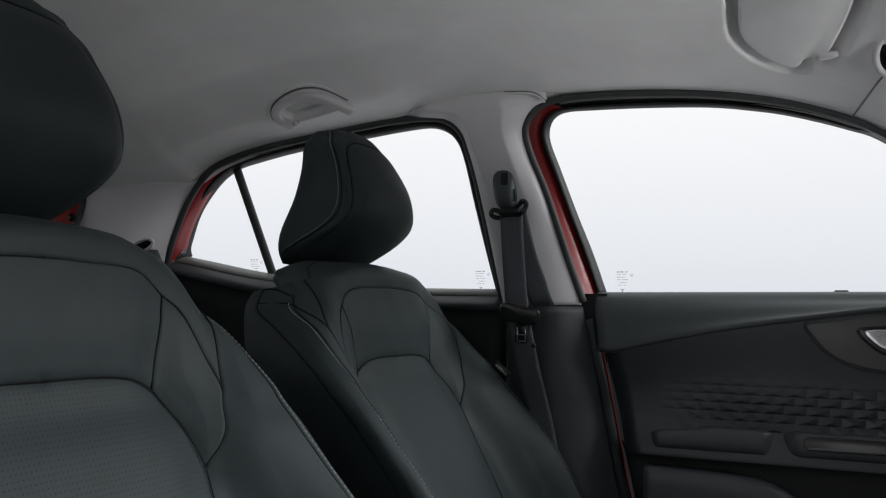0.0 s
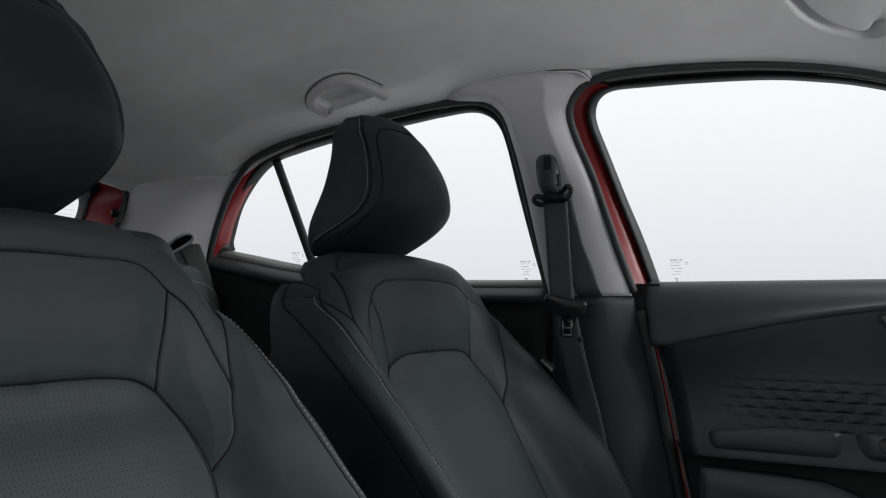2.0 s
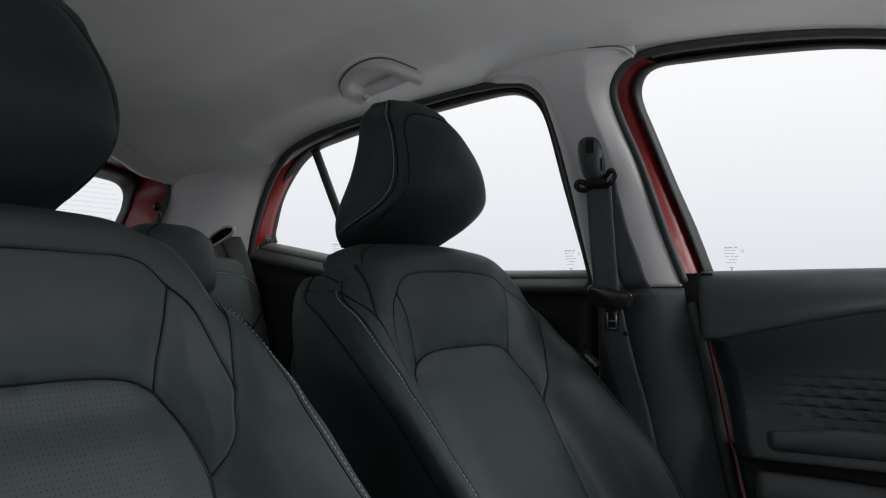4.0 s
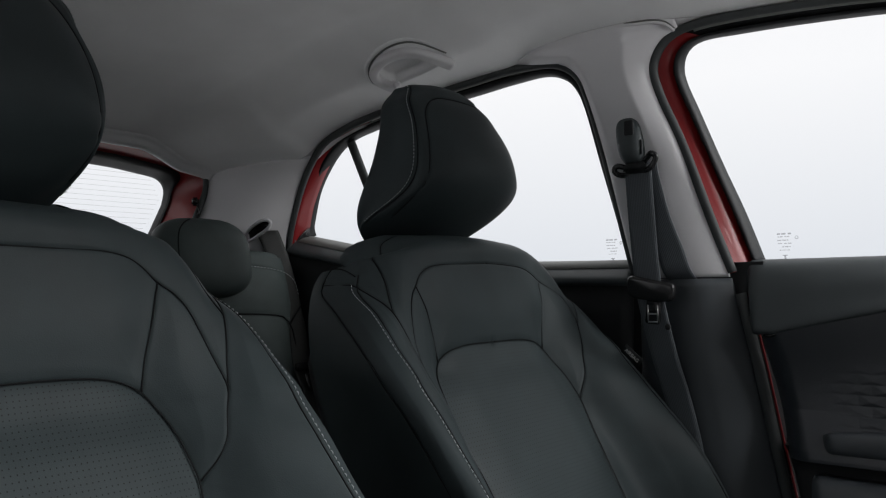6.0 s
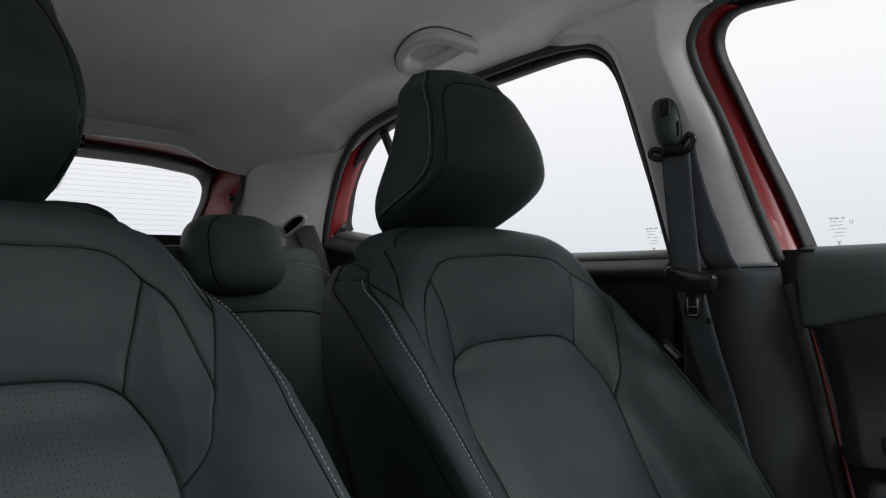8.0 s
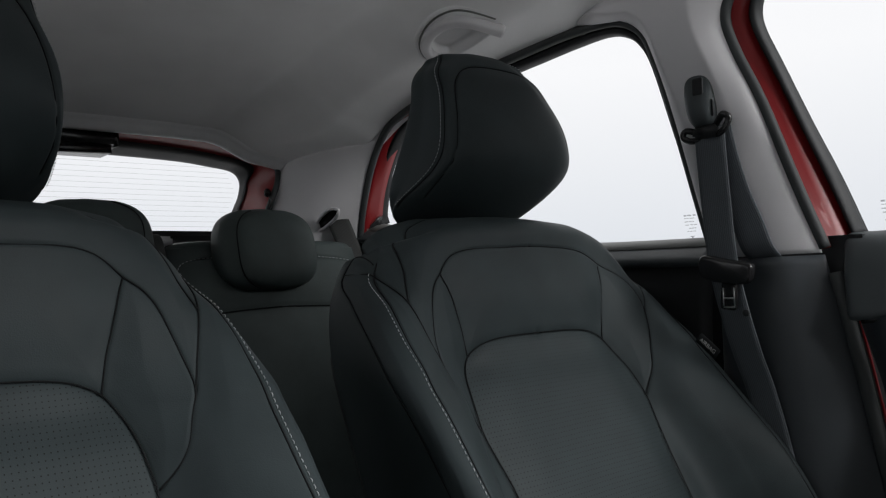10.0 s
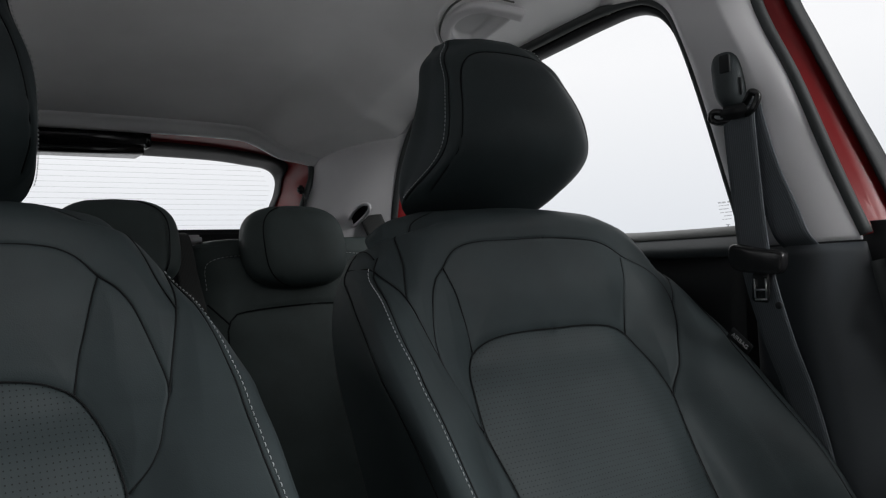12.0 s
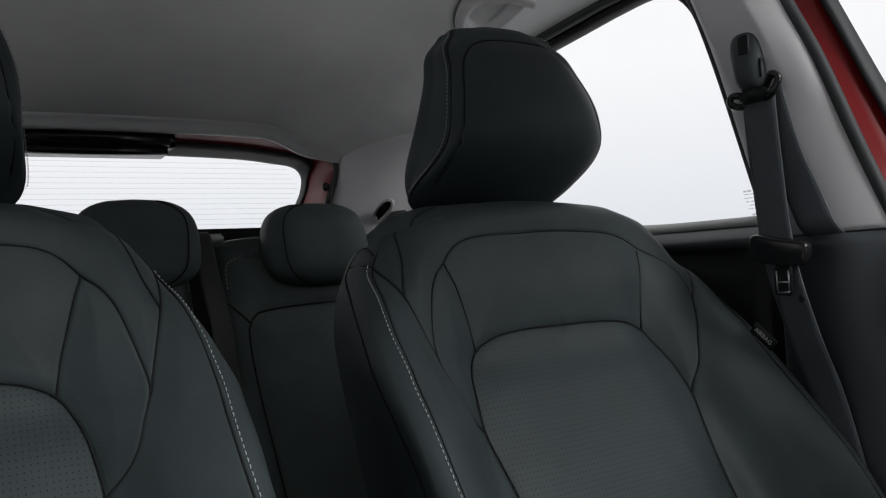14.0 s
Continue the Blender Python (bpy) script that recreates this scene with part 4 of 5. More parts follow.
sheet("lower_trim", rows, m_pillar, lowp, thick=0.003)
low_hs = pchip([0, 0.08, 0.3, 0.58, 0.68, 0.9, 1.0], [-0.01, 0.018, 0.030, 0.034, 0.032, 0.010, -0.004])


def low_x(y, z):
    yr, yf = float(REAR_LOW(z)), float(FRONT_LOW(z))
    return 0.688 + 0.02 * (0.826 - z) - float(low_hs(min(1.0, max(0.0, (y - yr) / (yf - yr)))))


fold = smooth_line([(-0.150, 0.580), (-0.180, 0.560), (-0.204, 0.542), (-0.225, 0.525), (-0.250, 0.515), (-0.290, 0.510), (-0.335, 0.507)], 40)
tube("fold", [(low_x(y, z) - 0.001, y, z) for y, z in fold], 0.0022, m_pillar, lowp, "raised fold low on the pillar cover", 8)
tube("joint", [(low_x(y, z) - 0.0006, y, z - 0.0035) for y, z in fold], 0.0014, m_gloss, lowp, "dark joint under the fold", 6)
# seal and red flange carry on down beside the front door
dn = [(FRONT_LOW(z) - 0.004, z) for z in np.linspace(0.86, 0.05, 14)]
line = np.array([(0.690 + 0.02 * max(0, 0.826 - z), float(y), z) for y, z in dn[1:]])
tagged(tube("door_seal", line + np.array([-0.003, -0.006, 0]), 0.0095, m_rubber, None, "", 10), "black rubber door seal down the pillar", kind="structure")
# flange strip blackened for shade in the gap; its edge stays red
R = np.array([line + np.array([dx, dy, 0]) for dx, dy in ((0.004, -0.010), (0.014, -0.014), (0.020, -0.020), (0.03, -0.024))])
tagged(sheet("door_gap", R, m_black, None, "", thick=0.002), "black sheet for the dark of the gap beside the door", kind="structure")
tagged(tube("door_flange", line + np.array([0.010, -0.0155, 0]), 0.0022, m_red, None, "", 6), "thin red painted body edge beside the door", kind="structure")


# ---- C pillar ----
cp = tagged(new("pillar_trim"), "light grey C pillar trim beside the rear seat", kind="structure")
fe = on(trim_x, [(0.672, 1.122), (0.713, 1.073), (0.762, 0.98), (0.786, 0.915), (0.80, 0.84), (0.805, 0.72)], -0.002, 50)
be = smooth_line([(0.488, 0.928, 1.100), (0.486, 0.936, 1.070), (0.478, 0.94, 1.03), (0.462, 0.945, 0.98), (0.45, 0.95, 0.90), (0.45, 0.95, 0.72)], 50)
rows = []
for f in np.linspace(0, 1, 40):
    b = 0.018 * math.sin(math.pi * f)
    q = fe + (be - fe) * f
    q[:, 0] -= b
    q[:, 1] -= b * 0.6
    rows.append(q)
rows = np.array(rows)
cpil = sheet("upper_trim", rows, m_trim, cp, thick=0.003)


# ---- front door, far side ----
door_1 = tagged(new("door_1"), "closed front door with dark panel and patterned insert", kind="structure")
SEAM_Z = pchip([-1.0, -0.79, -0.67, -0.55, -0.45, -0.32], [0.836, 0.816, 0.799, 0.781, 0.762, 0.734])


DOOR_EDGE = pchip([0.05, 0.30, 0.45, 0.57, 0.734, 0.855], [-0.430, -0.394, -0.368, -0.341, -0.303, -0.280])


def door_strip(y0, y1, section, n=60, raked=False):
    """A panel swept along the door: section(y) gives its (x, z) points; raked: its rear end follows the door's edge."""
    out = []
    for t in np.linspace(0, 1, n):
        y = y0 + (y1 - y0) * t
        out.append([(x, (float(DOOR_EDGE(z)) * (1 - t) + y1 * t) if raked else y, z) for x, z in section(y)])
    return np.array(out)


def upper_section(y):
    q = float(SEAM_Z(y))
    pts = [(0.752, 0.835), (0.748, 0.850), (0.735, 0.854), (0.715, 0.850), (0.698, 0.838), (0.680, q + (0.838 - q) * 0.72), (0.664, q + (0.838 - q) * 0.36), (0.653, q + 0.010), (0.652, q + 0.003), (0.658, q - 0.001), (0.668, q - 0.002)]
    return [tuple(p) for p in smooth_line(pts, 40)]


def door_end(P, back=0.03, n=4):
    """Rounds a swept panel's rear end off, outward."""
    first = P[0]
    add = []
    for k in range(n, 0, -1):
        f = k / n
        add.append([(p[0] + back * (1 - math.cos(f * math.pi / 2)), p[1] + 0.012 * math.sin(f * math.pi / 2), p[2]) for p in first])
    return np.vstack([np.array(add), P])


sheet("upper_trim", door_end(door_strip(-0.296, -1.06, upper_section, 60, True)), m_door, door_1, "dark grained upper door trim", thick=-0.002)

# patterned insert: small faceted pyramids that fade out upwards and to the rear
ys, zs = np.linspace(-0.316, -1.06, 620), np.linspace(0.545, 0.84, 250)
Y, Z = np.meshgrid(ys, zs, indexing="ij")
top = SEAM_Z(Y.ravel()).reshape(Y.shape)
Z = 0.545 + (Z - 0.545) * (top - 0.545) / (0.84 - 0.545)
dish = 0.012 * np.sin(np.pi * np.clip((Z - 0.56) / (top - 0.56), 0, 1)) ** 1.2
Tt = (ys[0] - Y) / (ys[0] - ys[-1])
Y = DOOR_EDGE(Z.ravel()).reshape(Z.shape) * (1 - Tt) + ys[-1] * Tt
X = 0.655 + dish - 0.012 * np.clip((0.62 - Z) / 0.07, 0, 1)
X += 0.022 * np.clip(1 - Tt / 0.05, 0, 1) ** 2
row_h, col_w = 0.0158, 0.037
r = (Z - 0.60) / row_h
ri = np.floor(r)
fz = r - ri
fy = ((Y / col_w + 0.5 * (ri % 2)) % 1.0)
tri = 1 - np.maximum(np.abs(fy - 0.5) * 2, np.abs(fz - 0.35) / np.where(fz > 0.35, 0.65, 0.35))
fade = np.clip((0.70 - Z) / 0.06, 0, 1) * np.clip((-0.40 - Y) / 0.14, 0, 1)
X -= 0.0045 * np.clip(tri, 0, 1) * fade * (ri >= 0)
sheet("insert", np.stack([X, Y, Z], -1), m_soft, door_1, "dark soft insert with faceted pyramid relief", thick=-0.001)

yy_ = np.linspace(-0.312, -1.05, 60)
tube("trim_gap", [(0.6585, y, float(SEAM_Z(y)) - 0.002) for y in yy_], 0.0032, m_gloss, door_1, "dark joint under the upper trim", 6)

# armrest pad, switch panel, lower panel, pocket
def bulge_pad(name, y0, y1, z_top, z_bot, x_out, mat, label="", n=60, parent=door_1):
    rows_ = []
    for t in np.linspace(0, 1, n):
        y = y0 + (y1 - y0) * t
        e = min(1.0, min(t, 1 - t) * n / 6.0)
        k = math.sin(e * math.pi / 2) ** 0.7 if e < 1 else 1.0
        zt, zb = z_top(y), z_bot(y)
        zc, h = (zt + zb) / 2, (zt - zb) / 2 * (0.55 + 0.45 * k)
        sec = []
        for a in np.linspace(-0.5 * math.pi, 0.5 * math.pi, 17):
            sec.append((0.668 - (0.668 - x_out(y)) * k * math.cos(a) ** 0.16 if abs(a) < 1.57 else 0.668, y, zc + h * math.sin(a)))
        rows_.append(sec)
    return sheet(name, rows_, mat, parent, label, thick=-0.001)


bulge_pad("armrest", -0.390, -0.614, lambda y: 0.588 + 0.014 * min(1, max(0, (-0.39 - y) / 0.12)), lambda y: 0.560, lambda y: 0.640, m_pillar, "dark padded armrest")
bulge_pad("switch_panel", -0.617, -1.05, lambda y: 0.604, lambda y: 0.561, lambda y: 0.640, m_pillar, "dark window switch panel")
part("switch_recess", slab(rounded(0.30, 0.024, 0.010), 0.004, 0.0015, 2, Matrix.Translation((0.6405, -0.81, 0.587)) @ Euler((0, radians(-78), 0)).to_matrix().to_4x4() @ Euler((0, 0, radians(90))).to_matrix().to_4x4()), m_gloss, door_1, "black recess for the switches")


def lower_section(y):
    pts = [(0.664, 0.562), (0.672, 0.555), (0.676, 0.54), (0.672, 0.45), (0.668, 0.30), (0.672, 0.12), (0.69, 0.05)]
    return [tuple(p) for p in smooth_line(pts, 24)]


sheet("lower_panel", door_end(door_strip(-0.36, -1.06, lower_section, 60, True)), m_black, door_1, "black lower door panel", thick=-0.002)
POCKET_Z = pchip([-1.05, -0.80, -0.68, -0.62, -0.57, -0.48, -0.383], [0.36, 0.40, 0.465, 0.502, 0.517, 0.522, 0.524])
rows = []
for y in np.linspace(-0.383, -1.05, 50):
    q = float(POCKET_Z(y))
    rows.append([(x, y, z) for x, z in ((0.672, q), (0.652, q + 0.002), (0.640, q - 0.002), (0.634, q - 0.010), (0.632, q - 0.03), (0.634, q - 0.12), (0.655, 0.12), (0.675, 0.10))])
sheet("map_pocket", rows, m_pillar, door_1, "dark map pocket low on the door", thick=-0.002)

# bezel round the inner handle
outline = smooth_line([(-0.668, 0.794), (-0.676, 0.775), (-0.692, 0.753), (-0.715, 0.735), (-0.745, 0.722), (-0.79, 0.714), (-0.85, 0.712), (-0.92, 0.722), (-0.96, 0.75), (-0.97, 0.79), (-0.95, 0.822),
                       (-0.88, 0.820), (-0.79, 0.811), (-0.73, 0.803)], 70, closed=True)
side_m = Matrix(((0, 0, -1, 0), (1, 0, 0, 0), (0, 1, 0, 0), (0, 0, 0, 1)))
bez = part("bezel", slab([tuple(p) for p in outline], 0.012, 0.004, 3, Matrix.Translation((0.660, 0, 0)) @ side_m), m_bezel, door_1, "satin dark bezel round the door handle")
tube("rim", [(0.652, y, z) for y, z in outline], 0.0028, m_door, bez, "", 6, closed=True)
cup = smooth_line([(-0.753, 0.787), (-0.752, 0.778), (-0.768, 0.760), (-0.79, 0.745), (-0.83, 0.738), (-0.87, 0.745), (-0.885, 0.765), (-0.88, 0.787), (-0.83, 0.792), (-0.79, 0.791)], 50, closed=True)
cup_ob = part("handle_cup", slab([tuple(p) for p in cup], 0.003, 0.001, 2, Matrix.Translation((0.649, 0, 0)) @ side_m), m_gloss, door_1, "black cup behind the handle")
tube("cup_rim", [(0.646, y, z) for y, z in cup], 0.0022, m_gloss, cup_ob, "", 6, closed=True)
lever = smooth_line([(-0.760, 0.784), (-0.770, 0.766), (-0.79, 0.752), (-0.83, 0.746), (-0.865, 0.752), (-0.875, 0.770), (-0.865, 0.784), (-0.81, 0.787)], 40, closed=True)
part("handle", slab([tuple(p) for p in lever], 0.008, 0.003, 3, Matrix.Translation((0.6455, 0, 0)) @ side_m), m_chrome, door_1, "satin chrome inner door handle")
part("lock_button", box_bm((0.741, -0.742, 0.848), (0.752, -0.716, 0.857), 0.002), m_gloss, door_1, "small black clip on the window sill")

# ---- rear door, far side ----
door_2 = tagged(new("door_2"), "closed rear door with black panel", kind="structure")
SILL = pchip([-0.09, 0.14, 0.32, 0.557, 0.705, 0.80], [0.857, 0.860, 0.872, 0.900, 0.928, 0.946])


def rear_upper(y):
    q = float(SILL(y)) - 0.004
    gx = glass_x(y, q)
    pts = [(gx + 0.004, q - 0.02), (gx - 0.002, q), (gx - 0.012, q + 0.004), (gx - 0.035, q - 0.001), (gx - 0.060, q - 0.012), (gx - 0.080, q - 0.026), (gx - 0.083, q - 0.034), (gx - 0.070, q - 0.042)]
    return [tuple(p) for p in smooth_line(pts, 28)]


def rear_panel(y):
    q = float(SILL(y))
    gx = glass_x(y, q)
    return [(gx - 0.074, q - 0.040), (gx - 0.076, q - 0.10), (gx - 0.085, q - 0.20), (gx - 0.09, q - 0.26), (gx - 0.06, 0.45), (gx - 0.06, 0.06)]


sheet("upper_trim", door_strip(-0.082, 0.802, rear_upper), m_door, door_2, "dark grained upper trim", thick=-0.002)
# window light on the trim's top face, painted as a paler strip
sheet("sill_strip", door_strip(-0.082, 0.802, lambda y: [(glass_x(y, float(SILL(y))) + dx, float(SILL(y)) + dz) for dx, dz in ((-0.004, 0.000), (-0.012, 0.003), (-0.035, -0.002), (-0.058, -0.0125))]), m_sill, door_2, "paler grey strip painting the window light along the sill", thick=-0.001)
sheet("panel", door_strip(-0.082, 0.802, rear_panel, 30), m_black, door_2, "black rear door panel", thick=-0.002)


# ---- front seat belt ----
def strap(name, mids, across, width, mat, parent, label=""):
    """A flat woven belt: middle line, direction across, rounded slightly."""
    m = smooth_line(mids, 60)
    a = smooth_line(across, 60)
    a /= np.linalg.norm(a, axis=1)[:, None]
    s = np.r_[0, np.cumsum(np.linalg.norm(np.diff(m, axis=0), axis=1))]
    P = np.array([[m[i] + a[i] * width * (t - 0.5) for t in np.linspace(0, 1, 7)] for i in range(60)])
    uv = np.array([[(width * t, s[i]) for t in np.linspace(0, 1, 7)] for i in range(60)]).reshape(-1, 2)
    return sheet(name, P, mat, parent, label, thick=0.0014, uv=uv)


belt = empty("seat_belt", "charcoal woven front seat belt with black guide", "seat belt", "seat belts")
strap("webbing", [(0.628, -0.122, 1.022), (0.622, -0.124, 1.00), (0.618, -0.130, 0.92), (0.615, -0.138, 0.83), (0.614, -0.148, 0.77), (0.630, -0.160, 0.69), (0.644, -0.172, 0.63), (0.651, -0.188, 0.55), (0.655, -0.215, 0.40)],
      [(0.10, -1, 0.05), (0.06, -1, 0.03), (0.0, -1, 0.02), (0.0, -1, 0.05), (-0.05, -1, 0.10), (-0.05, -1, 0.0), (-0.05, -1, 0.0), (0, -1, 0), (0, -1, 0)], 0.047, m_belt, belt)
strap("webbing", [(0.630, -0.130, 1.020), (0.630, -0.133, 1.00), (0.632, -0.150, 0.93), (0.636, -0.169, 0.875), (0.641, -0.179, 0.838), (0.660, -0.184, 0.818)],
      [(0.10, -1, 0.05), (0.05, -1, 0.03), (0.10, -1, 0.02), (0.15, -1, 0.05), (0.15, -1, 0.05), (0.15, -1, 0.05)], 0.047, m_belt, belt, "the belt's rear run into the pillar")
# height adjuster pod
pod = []
for t in np.linspace(0, 1, 30):
    z = 1.114 - 0.096 * t
    y = -0.101 - 0.010 * t
    env = max(0.0, 1 - abs(2 * t - 1) ** 3.2) ** 0.45
    hw = (0.0275 - 0.004 * t) * env + 0.0004
    dp = (0.022 + 0.014 * t) * env + 0.0004
    pod.append([(0.644 - dp * max(0.0, math.sin(a)) ** 0.7, y + hw * math.copysign(abs(math.cos(a)) ** 0.8, math.cos(a)), z) for a in np.linspace(-0.1, math.pi + 0.1, 29)])
sheet("height_adjuster", pod, m_door, belt, "black belt height adjuster", thick=0.001)
part("release_button", slab(rounded(0.017, 0.026, 0.003), 0.004, 0.001, 2, Matrix.Translation((0.6190, -0.111, 1.084)) @ Euler((0, radians(2), 0)).to_matrix().to_4x4() @ side_m), m_black, belt, "black release button")
ring = smooth_line([(0.626, -0.086, 1.006), (0.622, -0.079, 1.013), (0.622, -0.085, 1.021), (0.628, -0.102, 1.017), (0.632, -0.122, 1.019), (0.622, -0.141, 1.030), (0.617, -0.150, 1.036), (0.620, -0.157, 1.030), (0.620, -0.153, 1.019), (0.621, -0.144, 1.011), (0.630, -0.122, 1.007), (0.624, -0.102, 1.004)], 70, closed=True)
tube("belt_guide", ring, 0.0050, m_gloss, belt, "black plastic belt guide ring", 8, closed=True)
part("guide_plate", box_bm((0.6125, -0.140, 1.005), (0.632, -0.098, 1.024), 0.005, 3), m_black, belt, "black plate of the belt guide")
# raised black slab paints the dark of a hole
part("adjuster_slot", slab(rounded(0.010, 0.026, 0.004), 0.003, 0.001, 1, Matrix.Translation((0.6265, -0.129, 1.050)) @ Euler((0, 0, radians(-42))).to_matrix().to_4x4() @ side_m), m_black, belt, "black slab for the dark hole beside the button")
# stop and tongue
tilt = Euler((radians(6), 0, 0)).to_matrix().to_4x4()
part("tongue_grip", slab([tuple(p) for p in smooth_line([(-0.036, 0.014), (-0.042, 0.006), (-0.040, -0.010), (-0.030, -0.017), (0.0, -0.018), (0.028, -0.016), (0.040, -0.006), (0.042, 0.010), (0.034, 0.020), (0.0, 0.017)], 44, closed=True)], 0.018, 0.005, 3,
                    Matrix.Translation((0.617, -0.148, 0.806)) @ tilt @ side_m), m_gloss, belt, "black plastic tongue grip")
tongue = part("tongue", slab(rounded(0.026, 0.040, 0.005), 0.0024, 0.0006, 1, Matrix.Translation((0.608, -0.152, 0.769)) @ tilt @ side_m), m_gloss, belt, "black coated buckle tongue")
for ln_ in ([(-0.0085, 0.012), (-0.0085, -0.014)], [(0.0085, 0.012), (0.0085, -0.014)], [(-0.0085, -0.016), (0.0085, -0.016)], [(-0.007, -0.003), (0.007, -0.003)]):
    tube("tongue_edge", [(0.6048, -0.152 + y, 0.769 + z) for y, z in ln_], 0.0012, m_steel, tongue, "bright steel edge", 6)
part("belt_button", slab(rounded(0.010, 0.010, 0.0045), 0.004, 0.001, 1, Matrix.Translation((0.606, -0.178, 0.745)) @ side_m), m_black, belt)
# airbag label on the seat's outer side
tag = empty("airbag_tag", "small dark cloth airbag label sewn to the seat side", "label")
tag_m = Matrix.Translation((0.622, -0.104, 0.694)) @ side_m @ Euler((0, 0, radians(40))).to_matrix().to_4x4()
part("cloth", slab(rounded(0.040, 0.017, 0.001, 2), 0.0012, 0, 1, tag_m), m_black, tag)
txt = bpy.data.curves.new("lettering", "FONT")
txt.body, txt.size, txt.align_x, txt.align_y, txt.extrude = "AIRBAG", 0.0088, "CENTER", "CENTER", 0.0002
txt.materials.append(m_tagwhite)
lettering = new("lettering", txt)
lettering.parent = tag
lettering.matrix_world = tag_m @ Matrix.Translation((0, 0, 0.0015)) @ Matrix.Diagonal((-1, 1, 1, 1))

# ---- grab handle on the headliner ----
grab = empty("grab_handle", "grey plastic grab handle above the rear door", "grab handle")
gl = GRIP
mid_g = np.array([0.535, 0.290, 1.226])
tan_g = np.gradient(gl, axis=0)
tan_g /= np.linalg.norm(tan_g, axis=1)[:, None]
flat_n = np.cross(gl[0] - gl[30], gl[-1] - gl[30])
flat_n /= np.linalg.norm(flat_n)
in_g = np.cross(flat_n, tan_g)
in_g *= np.sign(((mid_g - gl) * in_g).sum(1))[:, None]
ang_g = np.linspace(0, 2 * np.pi, 24, endpoint=False)
ca, sa = np.cos(ang_g), np.sin(ang_g)
wide_g = np.interp(np.arange(60), [0, 3, 14, 30, 45, 56, 59], [0.0110, 0.0120, 0.0105, 0.0095, 0.0105, 0.0120, 0.0110])
ring_g = [gl[k] - in_g[k] * 0.0020 + np.outer(wide_g[k] * np.sign(ca) * np.abs(ca) ** 0.6, in_g[k]) + np.outer(0.0085 * np.sign(sa) * np.abs(sa) ** 0.7, flat_n) for k in range(60)]
link("grip", np.vstack(ring_g), quads(60, 24, True) + [tuple(range(24))[::-1], tuple(59 * 24 + k for k in range(24))], m_trim, grab)
for e_ in (gl[2], gl[-3]):
    tube("foot", [e_, e_ + np.array([0.004, 0, 0.012]), e_ + np.array([0.008, 0, 0.026])], 0.008, m_trim, grab, "grey mounting foot", 10)
rim_g = gl[1:-3] - in_g[1:-3] * 0.0190
rim_g[:, 2] = [ceiling_z(p[0], p[1]) + 0.001 for p in rim_g]
tube("recess_rim", rim_g, np.interp(np.arange(len(rim_g)), [0, 10, 40, 55], [0.003, 0.0055, 0.0045, 0.001]), m_headliner, grab, "cloth lip round the handle's recess", 8)
# dark tube stands in for the shade between grip and headliner
low_g = gl[2:-4] - in_g[2:-4] * 0.0140
low_g[:, 2] = [ceiling_z(p[0], p[1]) - 0.0005 for p in low_g]
tube("slot", low_g, 0.0024, m_sill, grab, "grey tube painting the shade behind the grip", 6)
part("coat_hook", box_bm((0.515, 0.335, 1.214), (0.528, 0.350, 1.226), 0.003), m_trim, grab, "small grey coat hook")

# ---- sun visor ----
visor = empty("sun_visor", "grey sun visor folded up against the headliner", "sun visor")
vb = slab([(p[0], p[1]) for p in visor_line], 0.020, 0.006, 3)
for v in vb.verts:
    v.co.z += ceiling_z(v.co.x, v.co.y) - 0.004
part("panel", vb, m_headliner, visor, "grey cloth visor panel")
clip_a, clip_b = [onto_ceiling(x, y, 1.236) + np.array((0.002, -0.005, -0.002)) for x, y in ((0.508, -0.692), (0.506, -0.722))]
tube("pivot_arm", [clip_a + (clip_b - clip_a) * f for f in np.linspace(0, 1, 6)], [0.0105, 0.0105, 0.010, 0.0095, 0.0085, 0.006], m_trim, visor, "grey plastic visor clip", 12, flat=0.7, up=(0, 0, 1))

# ---- A pillar trim ----
ap = tagged(new("pillar_trim"), "light grey A pillar trim beside the windscreen", kind="structure")
rows = []
for t in np.linspace(0, 1, 30):
    y = -0.748 - 0.33 * t
    e = np.array((EDGE_X(max(y, -1.05)) - 0.001, y, EDGE_Z(max(y, -1.05)) - 0.001 - max(0, -1.05 - y)))
    i_ = e + np.array([-0.075, -0.055, 0.085])
    rows.append([e + (i_ - e) * f + np.array([-0.016, 0.0, -0.014]) * math.sin(math.pi * f) for f in np.linspace(0, 1, 14)])
sheet("upper_trim", rows, m_trim, ap, thick=0.003)
tube("joint", smooth_line([(0.645, -0.751, 1.158), (0.610, -0.762, 1.168), (0.568, -0.772, 1.175), (0.533, -0.781, 1.182), (0.512, -0.791, 1.191)], 30), 0.0017, m_sill, ap, "dark joint between headliner and pillar trim", 6)
tweeter = empty("tweeter", "small black tweeter in a round grey surround", "loudspeaker")
eye_r = np.array((0.478, -0.797, 1.214))
side_a, side_b = np.array((0.60, 0.0, -0.80)), np.array((0.10, 0.99, 0.07))
rim_t = [eye_r + 0.032 * math.cos(a) * side_a + 0.018 * math.sin(a) * side_b for a in np.linspace(0, 2 * np.pi, 40, endpoint=False)]
tube("surround", rim_t, 0.006, m_trim, tweeter, "", 8, closed=True)
link("grille", rim_t + [eye_r + np.array((-0.006, 0, -0.004))], [(i, (i + 1) % 40, 40) for i in range(40)], m_gloss, tweeter, "black tweeter grille")


